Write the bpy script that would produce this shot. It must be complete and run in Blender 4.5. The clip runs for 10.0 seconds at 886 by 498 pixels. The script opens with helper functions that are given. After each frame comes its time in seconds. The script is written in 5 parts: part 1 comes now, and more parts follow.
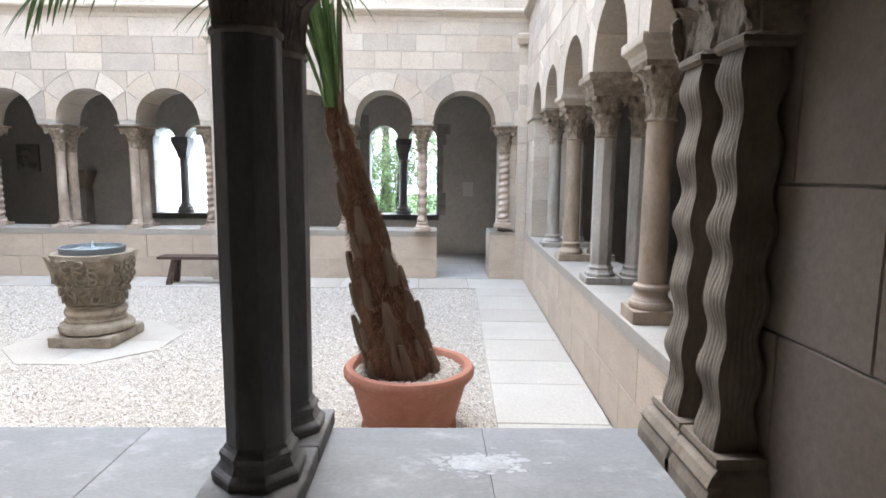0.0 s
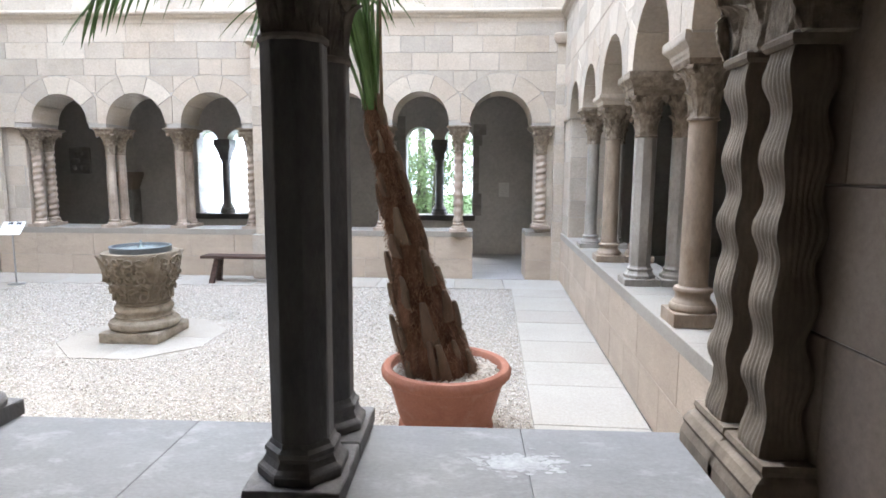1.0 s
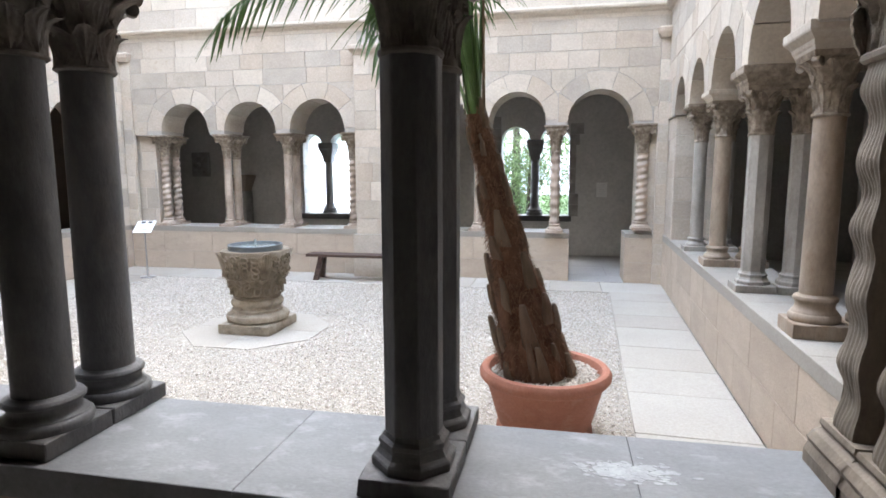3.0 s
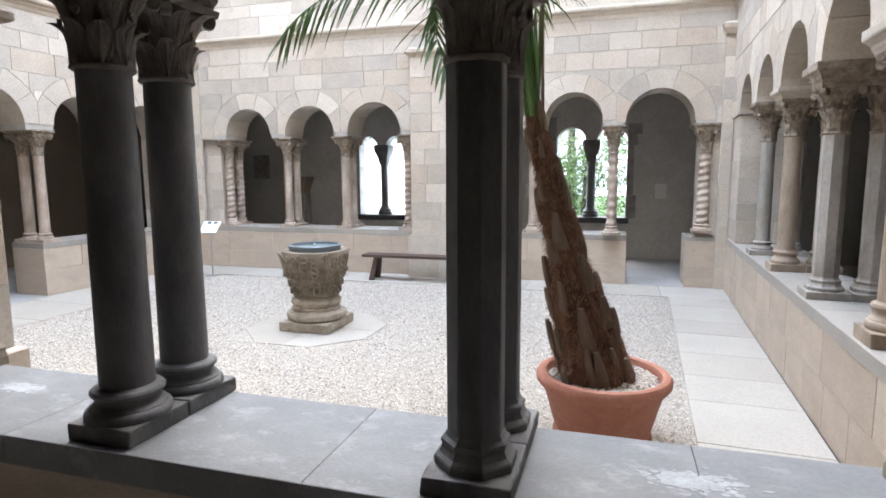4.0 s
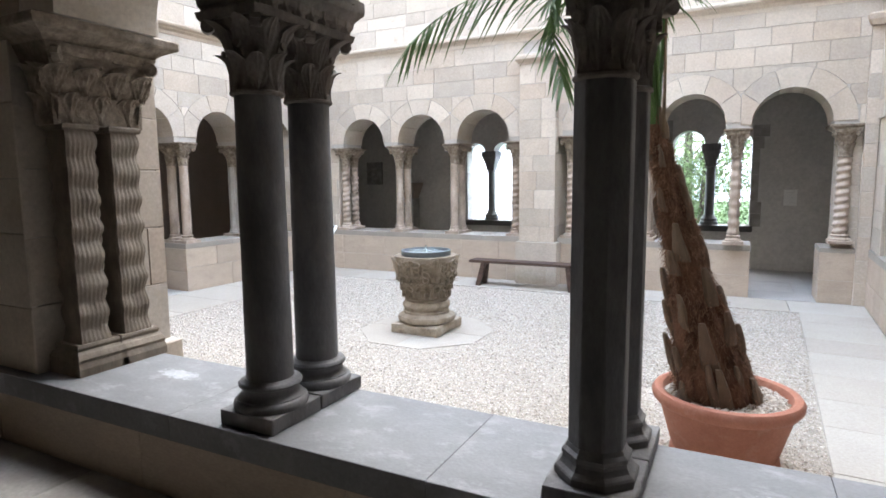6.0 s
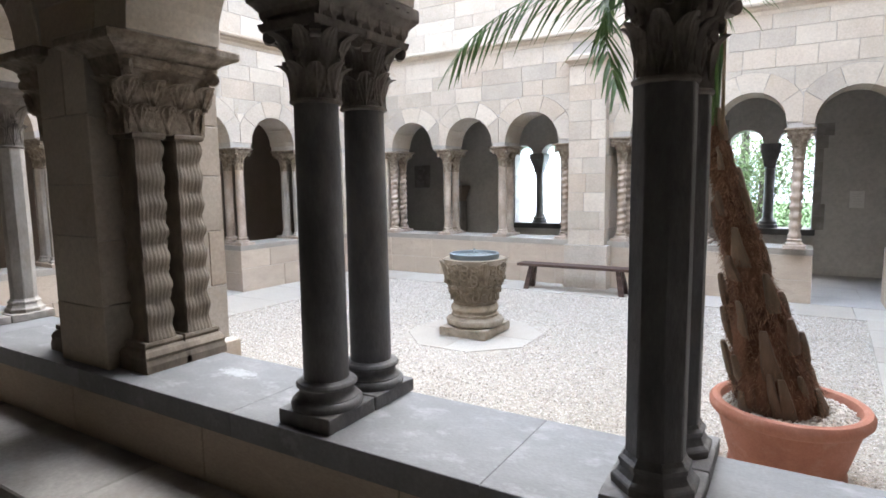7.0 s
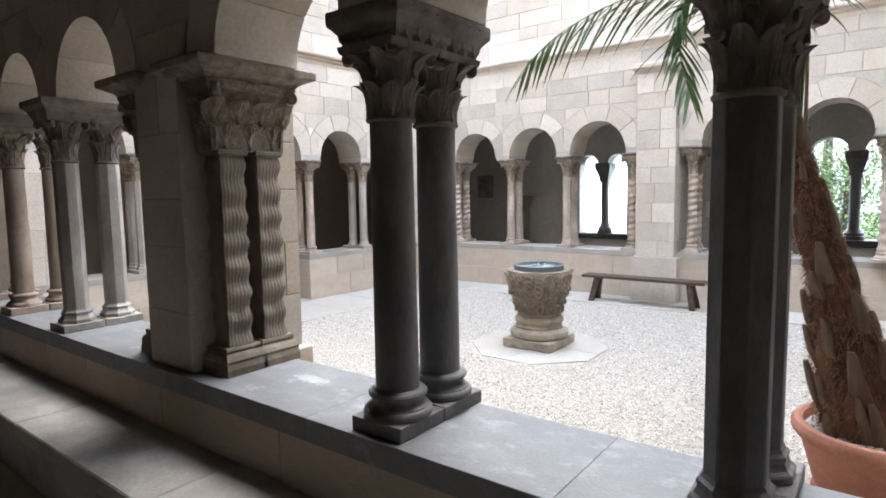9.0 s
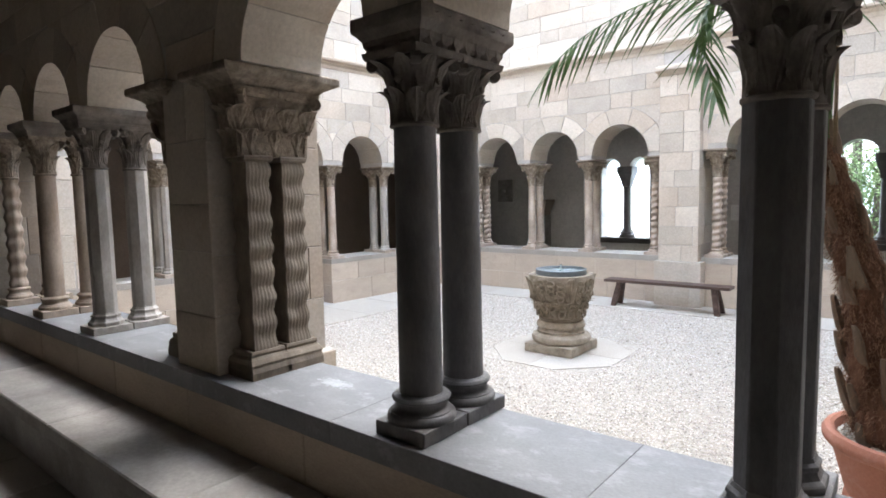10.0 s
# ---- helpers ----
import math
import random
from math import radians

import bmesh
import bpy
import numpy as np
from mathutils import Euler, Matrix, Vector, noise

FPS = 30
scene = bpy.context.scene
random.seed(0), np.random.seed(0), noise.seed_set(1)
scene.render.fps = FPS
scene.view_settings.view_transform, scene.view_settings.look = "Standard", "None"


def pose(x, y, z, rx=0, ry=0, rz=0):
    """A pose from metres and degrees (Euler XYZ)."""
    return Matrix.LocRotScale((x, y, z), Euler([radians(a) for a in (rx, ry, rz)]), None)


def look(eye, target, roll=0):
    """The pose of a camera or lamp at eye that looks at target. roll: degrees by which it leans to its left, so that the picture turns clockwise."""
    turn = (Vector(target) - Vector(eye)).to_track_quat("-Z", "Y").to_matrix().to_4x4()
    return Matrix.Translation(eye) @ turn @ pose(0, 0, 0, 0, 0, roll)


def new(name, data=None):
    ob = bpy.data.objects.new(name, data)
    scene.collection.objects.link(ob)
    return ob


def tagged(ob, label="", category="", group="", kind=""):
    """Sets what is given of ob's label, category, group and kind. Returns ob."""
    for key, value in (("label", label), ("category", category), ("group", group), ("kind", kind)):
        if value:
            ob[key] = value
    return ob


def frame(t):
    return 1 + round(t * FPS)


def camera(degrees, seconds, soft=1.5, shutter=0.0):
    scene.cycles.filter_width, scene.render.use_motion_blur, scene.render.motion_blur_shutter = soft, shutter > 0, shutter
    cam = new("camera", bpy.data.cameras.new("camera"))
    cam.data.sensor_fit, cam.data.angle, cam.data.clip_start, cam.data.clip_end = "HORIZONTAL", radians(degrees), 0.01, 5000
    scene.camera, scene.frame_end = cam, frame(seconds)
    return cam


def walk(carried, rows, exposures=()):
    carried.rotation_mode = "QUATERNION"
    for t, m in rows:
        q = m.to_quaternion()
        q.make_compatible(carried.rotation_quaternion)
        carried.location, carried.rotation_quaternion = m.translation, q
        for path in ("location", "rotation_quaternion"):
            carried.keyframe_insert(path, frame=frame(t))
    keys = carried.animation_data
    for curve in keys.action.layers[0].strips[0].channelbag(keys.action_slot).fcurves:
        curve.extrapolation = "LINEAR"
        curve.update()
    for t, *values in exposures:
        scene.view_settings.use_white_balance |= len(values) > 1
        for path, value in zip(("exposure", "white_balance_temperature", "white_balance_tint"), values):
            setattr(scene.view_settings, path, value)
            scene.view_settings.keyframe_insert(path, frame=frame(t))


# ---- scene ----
cam = camera(74.6, 10.0, soft=1.7)
# seconds, x, y, z, yaw, pitch, roll
ROWS = [
    (0.0, -0.121, 0.174, 1.669, -0.95, -7.42, -0.58),
    (0.5, -0.131, 0.165, 1.672, 0.70, -7.36, -0.49),
    (1.0, -0.137, 0.156, 1.673, 2.48, -7.41, -0.37),
    (1.5, -0.148, 0.145, 1.675, 4.64, -7.43, -0.26),
    (2.0, -0.157, 0.137, 1.680, 6.69, -7.44, -0.14),
    (2.5, -0.170, 0.126, 1.685, 9.07, -7.44, 0.00),
    (4.0, -0.212, 0.082, 1.702, 16.63, -7.34, 0.33),
    (4.5, -0.225, 0.061, 1.707, 19.37, -7.14, 0.35),
    (5.0, -0.234, 0.040, 1.716, 21.77, -7.02, 0.33),
    (5.5, -0.243, 0.017, 1.727, 24.35, -6.96, 0.40),
    (7.0, -0.273, -0.028, 1.746, 31.29, -6.55, 0.84),
    (7.5, -0.281, -0.038, 1.752, 33.41, -6.46, 0.92),
    (8.0, -0.282, -0.050, 1.758, 34.87, -6.15, 0.91),
    (8.5, -0.285, -0.065, 1.764, 36.20, -5.88, 0.90),
    (9.0, -0.287, -0.078, 1.769, 37.29, -5.55, 1.01),
    (9.5, -0.292, -0.086, 1.772, 38.40, -5.22, 1.11),
    (10.0, -0.297, -0.090, 1.772, 39.24, -5.10, 1.21),
]
walk(cam, [(t, pose(x, y, z, 90 + pitch, roll, yaw)) for t, x, y, z, yaw, pitch, roll in ROWS],
     exposures=[(0.0, 3.38), (3.0, 3.28), (7.0, 3.32), (10.0, 3.36)])

# ---- light: an overcast sky over the open court ----
world = bpy.data.worlds.new("sky")
scene.world = world
world.use_nodes = True
wn = world.node_tree
sky = wn.nodes.new("ShaderNodeTexSky")
sky.sky_type, sky.sun_disc = "NISHITA", False
sky.sun_elevation, sky.sun_rotation = radians(58), radians(-4)
sky.air_density, sky.dust_density = 1.0, 4.0
haze = wn.nodes.new("ShaderNodeMix")
haze.data_type = "RGBA"
haze.inputs[0].default_value = 0.8
haze.inputs[7].default_value = (7.3, 8.75, 11.25, 1)
wn.links.new(sky.outputs[0], haze.inputs[6])
wn.links.new(haze.outputs[2], wn.nodes["Background"].inputs[0])
wn.nodes["Background"].inputs[1].default_value = 0.15
sun_data = bpy.data.lights.new("sun", "SUN")
sun_data.energy, sun_data.angle, sun_data.color = 0.5, radians(35), (1.0, 0.97, 0.93)
sun = new("sun", sun_data)
sun.matrix_world = look((0, 0, 20), (0.8, -11.0, 0))

# ---- materials ----
def nodes_of(name):
    m = bpy.data.materials.new(name)
    m.use_nodes = True
    nt = m.node_tree
    return m, nt, nt.nodes["Principled BSDF"]


def link(nt, a, b):
    nt.links.new(a, b)


def noise_node(nt, co, scale, detail=6.0, rough=0.6):
    n = nt.nodes.new("ShaderNodeTexNoise")
    n.inputs["Scale"].default_value, n.inputs["Detail"].default_value, n.inputs["Roughness"].default_value = scale, detail, rough
    link(nt, co, n.inputs["Vector"])
    return n.outputs["Fac"]


def ramp(nt, fac, stops):
    r = nt.nodes.new("ShaderNodeValToRGB")
    while len(r.color_ramp.elements) < len(stops):
        r.color_ramp.elements.new(0.5)
    for e, (p, c) in zip(r.color_ramp.elements, stops):
        e.position, e.color = p, (*c, 1)
    link(nt, fac, r.inputs[0])
    return r.outputs[0]


def mix(nt, fac, a, b, kind="MIX"):
    n = nt.nodes.new("ShaderNodeMix")
    n.data_type, n.blend_type = "RGBA", kind
    if isinstance(fac, float):
        n.inputs[0].default_value = fac
    else:
        link(nt, fac, n.inputs[0])
    for s, v in ((6, a), (7, b)):
        if isinstance(v, tuple):
            n.inputs[s].default_value = (*v, 1)
        else:
            link(nt, v, n.inputs[s])
    return n.outputs[2]


def bump(nt, bsdf, height, strength, distance):
    b = nt.nodes.new("ShaderNodeBump")
    b.inputs["Strength"].default_value, b.inputs["Distance"].default_value = strength, distance
    link(nt, height, b.inputs["Height"])
    link(nt, b.outputs[0], bsdf.inputs["Normal"])


def stone(name, dark, mid, light, big=1.3, fine=34.0, rough=0.85, relief=0.5, vary=None, spots=None, stretch=None, depth=0.01):
    """Weathered stone: large stains, fine grain and relief; vary: tones picked block by block."""
    m, nt, bsdf = nodes_of(name)
    co = nt.nodes.new("ShaderNodeTexCoord").outputs["Object"]
    info = nt.nodes.new("ShaderNodeObjectInfo")
    shift = nt.nodes.new("ShaderNodeVectorMath")
    shift.operation = "MULTIPLY_ADD"
    link(nt, info.outputs["Random"], shift.inputs[0])
    shift.inputs[1].default_value = (37.0, 19.0, 53.0)
    link(nt, co, shift.inputs[2])
    vec = shift.outputs[0]
    if stretch:
        sc = nt.nodes.new("ShaderNodeVectorMath")
        sc.operation = "MULTIPLY"
        sc.inputs[1].default_value = stretch
        link(nt, vec, sc.inputs[0])
        vec = sc.outputs[0]
    big_n = noise_node(nt, vec, big)
    fine_n = noise_node(nt, vec, fine, 4.0, 0.7)
    col = ramp(nt, big_n, [(0.3, dark), (0.52, mid), (0.72, light)])
    if vary:
        tone = ramp(nt, info.outputs["Random"], [(i / max(1, len(vary) - 1), c) for i, c in enumerate(vary)])
        col = mix(nt, 0.62, col, tone)
    grain = ramp(nt, fine_n, [(0.25, (0.72, 0.72, 0.72)), (0.7, (1.1, 1.1, 1.1))])
    col = mix(nt, 0.7, col, grain, "MULTIPLY")
    if spots:
        sp = noise_node(nt, vec, 5.5, 8.0, 0.75)
        col = mix(nt, ramp(nt, sp, [(0.54, (0, 0, 0)), (0.70, (0.8, 0.8, 0.8))]), col, spots)
    link(nt, col, bsdf.inputs["Base Color"])
    bsdf.inputs["Roughness"].default_value = rough
    bsdf.inputs["Specular IOR Level"].default_value = 0.3
    h = mix(nt, 0.5, big_n, fine_n)
    bump(nt, bsdf, h, relief, depth)
    return m


LIME = stone("limestone", (0.338, 0.285, 0.226), (0.494, 0.425, 0.343), (0.593, 0.525, 0.432), 2.3, 40, 0.85, 0.35,
             vary=[(0.52, 0.44, 0.355), (0.40, 0.345, 0.29), (0.63, 0.56, 0.47), (0.47, 0.38, 0.30), (0.54, 0.475, 0.40), (0.37, 0.335, 0.295), (0.69, 0.62, 0.53), (0.45, 0.395, 0.33)],
             spots=(0.431, 0.359, 0.275), depth=0.006)
MORTAR = stone("mortar", (0.373, 0.350, 0.317), (0.447, 0.415, 0.374), (0.525, 0.493, 0.452), 3, 60, 0.95, 0.4)
PARAPET = stone("parapet_stone", (0.356, 0.282, 0.218), (0.459, 0.375, 0.296), (0.550, 0.459, 0.372), 2.2, 46, 0.85, 0.35,
                vary=[(0.494, 0.406, 0.324), (0.438, 0.359, 0.286), (0.538, 0.444, 0.353), (0.472, 0.390, 0.314)], spots=(0.376, 0.300, 0.242), stretch=(1, 1, 2.6), depth=0.006)
COPING = stone("coping_slate", (0.112, 0.112, 0.116), (0.178, 0.178, 0.182), (0.275, 0.275, 0.28), 3.2, 60, 0.5, 0.4,
               vary=[(0.190, 0.190, 0.194), (0.165, 0.165, 0.167), (0.222, 0.222, 0.227)], spots=(0.29, 0.29, 0.295), stretch=(1, 1.7, 1), depth=0.004)
COPING_PALE = stone("coping_pale", (0.25, 0.225, 0.19), (0.33, 0.30, 0.26), (0.40, 0.37, 0.325), 2.4, 60, 0.6, 0.3,
                    vary=[(0.35, 0.32, 0.28), (0.30, 0.27, 0.235), (0.39, 0.36, 0.315)], depth=0.004)
PATCH = stone("lime_bloom", (0.27, 0.275, 0.28), (0.33, 0.335, 0.34), (0.40, 0.405, 0.41), 14, 80, 0.7, 0.2)
BENCH_STONE = stone("bench_stone", (0.20, 0.185, 0.17), (0.31, 0.292, 0.268), (0.41, 0.385, 0.355), 2.2, 40, 0.7, 0.4, spots=(0.270, 0.243, 0.222), depth=0.006)
PAVING = stone("paving", (0.322, 0.286, 0.241), (0.378, 0.342, 0.293), (0.428, 0.394, 0.342), 1.6, 50, 0.8, 0.3,
               vary=[(0.391, 0.354, 0.303), (0.362, 0.319, 0.270), (0.433, 0.406, 0.363), (0.374, 0.331, 0.279), (0.413, 0.382, 0.335)], depth=0.005)
FLOOR = stone("gallery_paving", (0.30, 0.28, 0.26), (0.40, 0.38, 0.355), (0.48, 0.46, 0.43), 1.6, 40, 0.6, 0.3,
              vary=[(0.42, 0.40, 0.375), (0.37, 0.35, 0.33), (0.46, 0.44, 0.41)], depth=0.005)
MARBLE = stone("old_marble", (0.208, 0.159, 0.118), (0.339, 0.266, 0.203), (0.428, 0.348, 0.272), 4.5, 60, 0.65, 0.5, spots=(0.251, 0.172, 0.113), stretch=(1, 1, 0.45), depth=0.008)
PALE_MARBLE = stone("pale_marble", (0.258, 0.204, 0.160), (0.421, 0.340, 0.275), (0.531, 0.445, 0.369), 4.5, 60, 0.65, 0.5, spots=(0.312, 0.220, 0.153), stretch=(1, 1, 0.45), depth=0.008)
GREY = stone("grey_marble", (0.238, 0.215, 0.189), (0.340, 0.310, 0.274), (0.433, 0.396, 0.351), 4.0, 60, 0.6, 0.4, spots=(0.241, 0.206, 0.171), stretch=(1, 1, 0.5), depth=0.006)
DARK = stone("dark_limestone", (0.082, 0.080, 0.079), (0.14, 0.135, 0.132), (0.215, 0.205, 0.197), 5.0, 70, 0.55, 0.6, spots=(0.161, 0.142, 0.124), stretch=(1, 1, 0.4), depth=0.008)
# dark mottle and spots stand in for the shaded hollows of the carving
CARVED = stone("carved_stone", (0.135, 0.105, 0.078), (0.27, 0.222, 0.172), (0.40, 0.34, 0.27), 16.0, 60, 0.85, 0.9, spots=(0.126, 0.094, 0.068), depth=0.012)
CARVED_DARK = stone("carved_dark_stone", (0.099, 0.086, 0.074), (0.187, 0.162, 0.139), (0.300, 0.264, 0.230), 7.0, 70, 0.75, 0.7, spots=(0.156, 0.121, 0.098), depth=0.01)
WAVY = stone("reeded_stone", (0.127, 0.102, 0.076), (0.205, 0.167, 0.128), (0.285, 0.239, 0.185), 6.0, 70, 0.75, 0.6, spots=(0.150, 0.114, 0.084), stretch=(1, 1, 0.5), depth=0.008)
FONT_STONE = stone("font_stone", (0.15, 0.118, 0.085), (0.245, 0.205, 0.157), (0.335, 0.285, 0.225), 6.0, 60, 0.85, 0.8, spots=(0.126, 0.108, 0.086), depth=0.012)
FONT_BASE = stone("font_base_stone", (0.25, 0.205, 0.155), (0.385, 0.33, 0.262), (0.49, 0.43, 0.35), 6.0, 60, 0.85, 0.8, spots=(0.176, 0.151, 0.120), depth=0.012)
PLASTER = stone("plaster", (0.42, 0.40, 0.37), (0.50, 0.48, 0.445), (0.56, 0.54, 0.50), 0.9, 18, 0.9, 0.15)
# brown stone with the corner's and west gallery's shade put into its tone
SHADE_BROWN = stone("shade_brown_stone", (0.20, 0.155, 0.12), (0.27, 0.215, 0.17), (0.34, 0.28, 0.225), 2.0, 40, 0.85, 0.4, vary=[(0.28, 0.225, 0.18), (0.23, 0.18, 0.145), (0.32, 0.26, 0.21)], depth=0.006)
# kept pale so that these walls throw light back into the galleries
BOUNCE = stone("pale_plaster", (0.54, 0.49, 0.44), (0.62, 0.57, 0.52), (0.68, 0.63, 0.58), 1.2, 18, 0.9, 0.4)
QUOIN = stone("quoin_stone", (0.22, 0.205, 0.185), (0.30, 0.285, 0.26), (0.37, 0.35, 0.32), 4, 50, 0.85, 0.4)
REVEAL = stone("reveal_stone", (0.327, 0.309, 0.284), (0.417, 0.399, 0.374), (0.507, 0.489, 0.464), 3, 50, 0.85, 0.3)
SILLM = stone("dark_sill", (0.049, 0.048, 0.046), (0.078, 0.075, 0.072), (0.108, 0.105, 0.102), 4, 50, 0.6, 0.3)
CEIL = stone("ceiling_wood", (0.14, 0.11, 0.085), (0.20, 0.165, 0.13), (0.26, 0.215, 0.17), 2, 30, 0.7, 0.3, stretch=(0.3, 3, 3))
GRAVEL_BED = stone("gravel_bed", (0.265, 0.232, 0.195), (0.390, 0.352, 0.300), (0.484, 0.443, 0.384), 26, 90, 0.95, 0.8, depth=0.02)
TERRACOTTA = stone("terracotta", (0.318, 0.131, 0.085), (0.378, 0.162, 0.110), (0.424, 0.201, 0.144), 4, 70, 0.75, 0.25, spots=(0.416, 0.232, 0.178), depth=0.003)
BARK = stone("palm_bark", (0.050, 0.022, 0.013), (0.12, 0.056, 0.033), (0.20, 0.105, 0.066), 12, 90, 0.95, 0.9, stretch=(1, 1, 0.3), depth=0.02)
BOOT = stone("palm_leaf_base", (0.074, 0.047, 0.030), (0.139, 0.099, 0.070), (0.198, 0.154, 0.114), 9, 80, 0.85, 0.6, stretch=(1, 1, 0.2), spots=(0.074, 0.040, 0.025), depth=0.008,
             vary=[(0.149, 0.109, 0.074), (0.109, 0.065, 0.045), (0.178, 0.139, 0.099), (0.099, 0.070, 0.045)])
FIBRE = stone("palm_fibre", (0.096, 0.048, 0.028), (0.176, 0.096, 0.056), (0.272, 0.168, 0.104), 20, 90, 0.9, 0.3)
LEAF = stone("palm_leaf", (0.05, 0.10, 0.03), (0.085, 0.155, 0.05), (0.13, 0.21, 0.085), 5, 60, 0.42, 0.1)
STALK = stone("dry_stalk", (0.096, 0.066, 0.036), (0.144, 0.102, 0.060), (0.180, 0.132, 0.084), 8, 60, 0.7, 0.3)
WOOD = stone("dark_bench_wood", (0.045, 0.028, 0.022), (0.075, 0.047, 0.038), (0.11, 0.072, 0.06), 6, 70, 0.45, 0.3, stretch=(0.25, 3, 3), depth=0.003)
TREE = stone("tree_leaf", (0.10, 0.155, 0.055), (0.16, 0.22, 0.085), (0.22, 0.28, 0.13), 1.2, 20, 0.6, 0.1)
TREE_BARK = stone("tree_bark", (0.05, 0.04, 0.03), (0.09, 0.07, 0.055), (0.13, 0.11, 0.09), 6, 40, 0.9, 0.6)
LAWN = stone("lawn", (0.05, 0.09, 0.03), (0.08, 0.13, 0.04), (0.11, 0.17, 0.06), 0.8, 30, 0.95, 0.5)


def plain(name, colour, rough=0.5, metal=0.0):
    m, nt, bsdf = nodes_of(name)
    co = nt.nodes.new("ShaderNodeTexCoord").outputs["Object"]
    n = noise_node(nt, co, 30.0)
    col = mix(nt, ramp(nt, n, [(0.3, (0.82, 0.82, 0.82)), (0.7, (1, 1, 1))]), (0, 0, 0), colour)
    link(nt, col, bsdf.inputs["Base Color"])
    bsdf.inputs["Roughness"].default_value, bsdf.inputs["Metallic"].default_value = rough, metal
    return m


LEAD = plain("lead_rim", (0.17, 0.20, 0.22), 0.45, 0.5)
STEEL = plain("brushed_steel", (0.45, 0.45, 0.45), 0.35, 0.9)
CARD = plain("sign_card", (0.82, 0.83, 0.82), 0.5)
PALE_CARD = plain("wall_label_card", (0.70, 0.69, 0.65), 0.6)
INK = plain("ink", (0.05, 0.05, 0.05), 0.6)
RED_WOOD = plain("red_brown_door", (0.14, 0.055, 0.04), 0.5)

WATER, nt_, bs_ = nodes_of("water")
bs_.inputs["Base Color"].default_value = (0.75, 0.85, 0.86, 1)
bs_.inputs["Roughness"].default_value, bs_.inputs["Transmission Weight"].default_value, bs_.inputs["IOR"].default_value = 0.05, 0.8, 1.33
bump(nt_, bs_, noise_node(nt_, nt_.nodes.new("ShaderNodeTexCoord").outputs["Object"], 22.0), 0.35, 0.01)
GLASS, nt_, bs_ = nodes_of("window_glass")
bs_.inputs["Roughness"].default_value, bs_.inputs["Transmission Weight"].default_value, bs_.inputs["IOR"].default_value = 0.02, 1.0, 1.05

# white translucent pane added in place of overexposed sky in the left window
SKY_PANE, nt_, bs_ = nodes_of("sky_white_pane")
tr_ = nt_.nodes.new("ShaderNodeBsdfTranslucent")
tr_.inputs["Color"].default_value = (0.92, 0.94, 0.96, 1)
link(nt_, tr_.outputs[0], nt_.nodes["Material Output"].inputs["Surface"])

# pebbles: many tones, stone by stone
PEBBLE, nt_, bs_ = nodes_of("pebbles")
g_ = nt_.nodes.new("ShaderNodeNewGeometry")
link(nt_, ramp(nt_, g_.outputs["Random Per Island"], [(0.0, (0.27, 0.235, 0.20)), (0.15, (0.44, 0.395, 0.34)), (0.5, (0.57, 0.525, 0.465)), (0.75, (0.52, 0.45, 0.37)), (1.0, (0.70, 0.665, 0.61))]), bs_.inputs["Base Color"])
bs_.inputs["Roughness"].default_value = 0.8

# ---- building helpers ----
def finish(bm, name, material, smooth=False):
    bmesh.ops.recalc_face_normals(bm, faces=bm.faces)
    me = bpy.data.meshes.new(name)
    bm.to_mesh(me)
    bm.free()
    me.materials.append(material)
    if smooth:
        me.polygons.foreach_set("use_smooth", [True] * len(me.polygons))
        me.set_sharp_from_angle(angle=radians(38))
    return me


def part(name, bm, material, parent=None, label="", m=None, smooth=False):
    """Links a bmesh (or a finished mesh) as one object under a thing or a part."""
    me = bm if isinstance(bm, bpy.types.Mesh) else finish(bm, name, material, smooth)
    ob = new(name, me)
    ob.parent = parent
    if m is not None:
        ob.matrix_basis = m
    return tagged(ob, label)


def thing(name, label, category, m=None, group="", kind=""):
    ob = new(name)
    if m is not None:
        ob.matrix_basis = m
    return tagged(ob, label, category, group, kind)


def add_box(bm, x0, x1, y0, y1, z0, z1, bevel=0.0, m=None):
    got = bmesh.ops.create_cube(bm, size=1.0)
    for v in got["verts"]:
        v.co = Vector(((x0 + x1) / 2 + v.co.x * (x1 - x0), (y0 + y1) / 2 + v.co.y * (y1 - y0), (z0 + z1) / 2 + v.co.z * (z1 - z0)))
    if bevel:
        edges = list({e for v in got["verts"] for e in v.link_edges})
        out = bmesh.ops.bevel(bm, geom=edges, offset=bevel, segments=2, affect="EDGES", profile=0.6)
        got["verts"] = list({v for f in out["faces"] for v in f.verts} | {v for v in got["verts"] if v.is_valid})
    if m is not None:
        bmesh.ops.transform(bm, matrix=m, verts=[v for v in got["verts"] if v.is_valid])
    return bm


def box(x0, x1, y0, y1, z0, z1, bevel=0.0):
    return add_box(bmesh.new(), x0, x1, y0, y1, z0, z1, bevel)


def rings(bm, loops, close=True, caps=True):
    """Skins a stack of closed loops of points."""
    rows = [[bm.verts.new(p) for p in loop] for loop in loops]
    n = len(rows[0])
    for a, b in zip(rows, rows[1:]):
        for i in range(n if close else n - 1):
            j = (i + 1) % n
            bm.faces.new((a[i], a[j], b[j], b[i]))
    if caps:
        bm.faces.new(rows[0][::-1])
        bm.faces.new(rows[-1])
    return bm


def lathe(profile, seg=40, cx=0.0, cy=0.0, bm=None):
    bm = bm or bmesh.new()
    return rings(bm, [[(cx + r * math.cos(2 * math.pi * i / seg), cy + r * math.sin(2 * math.pi * i / seg), z) for i in range(seg)] for r, z in profile])


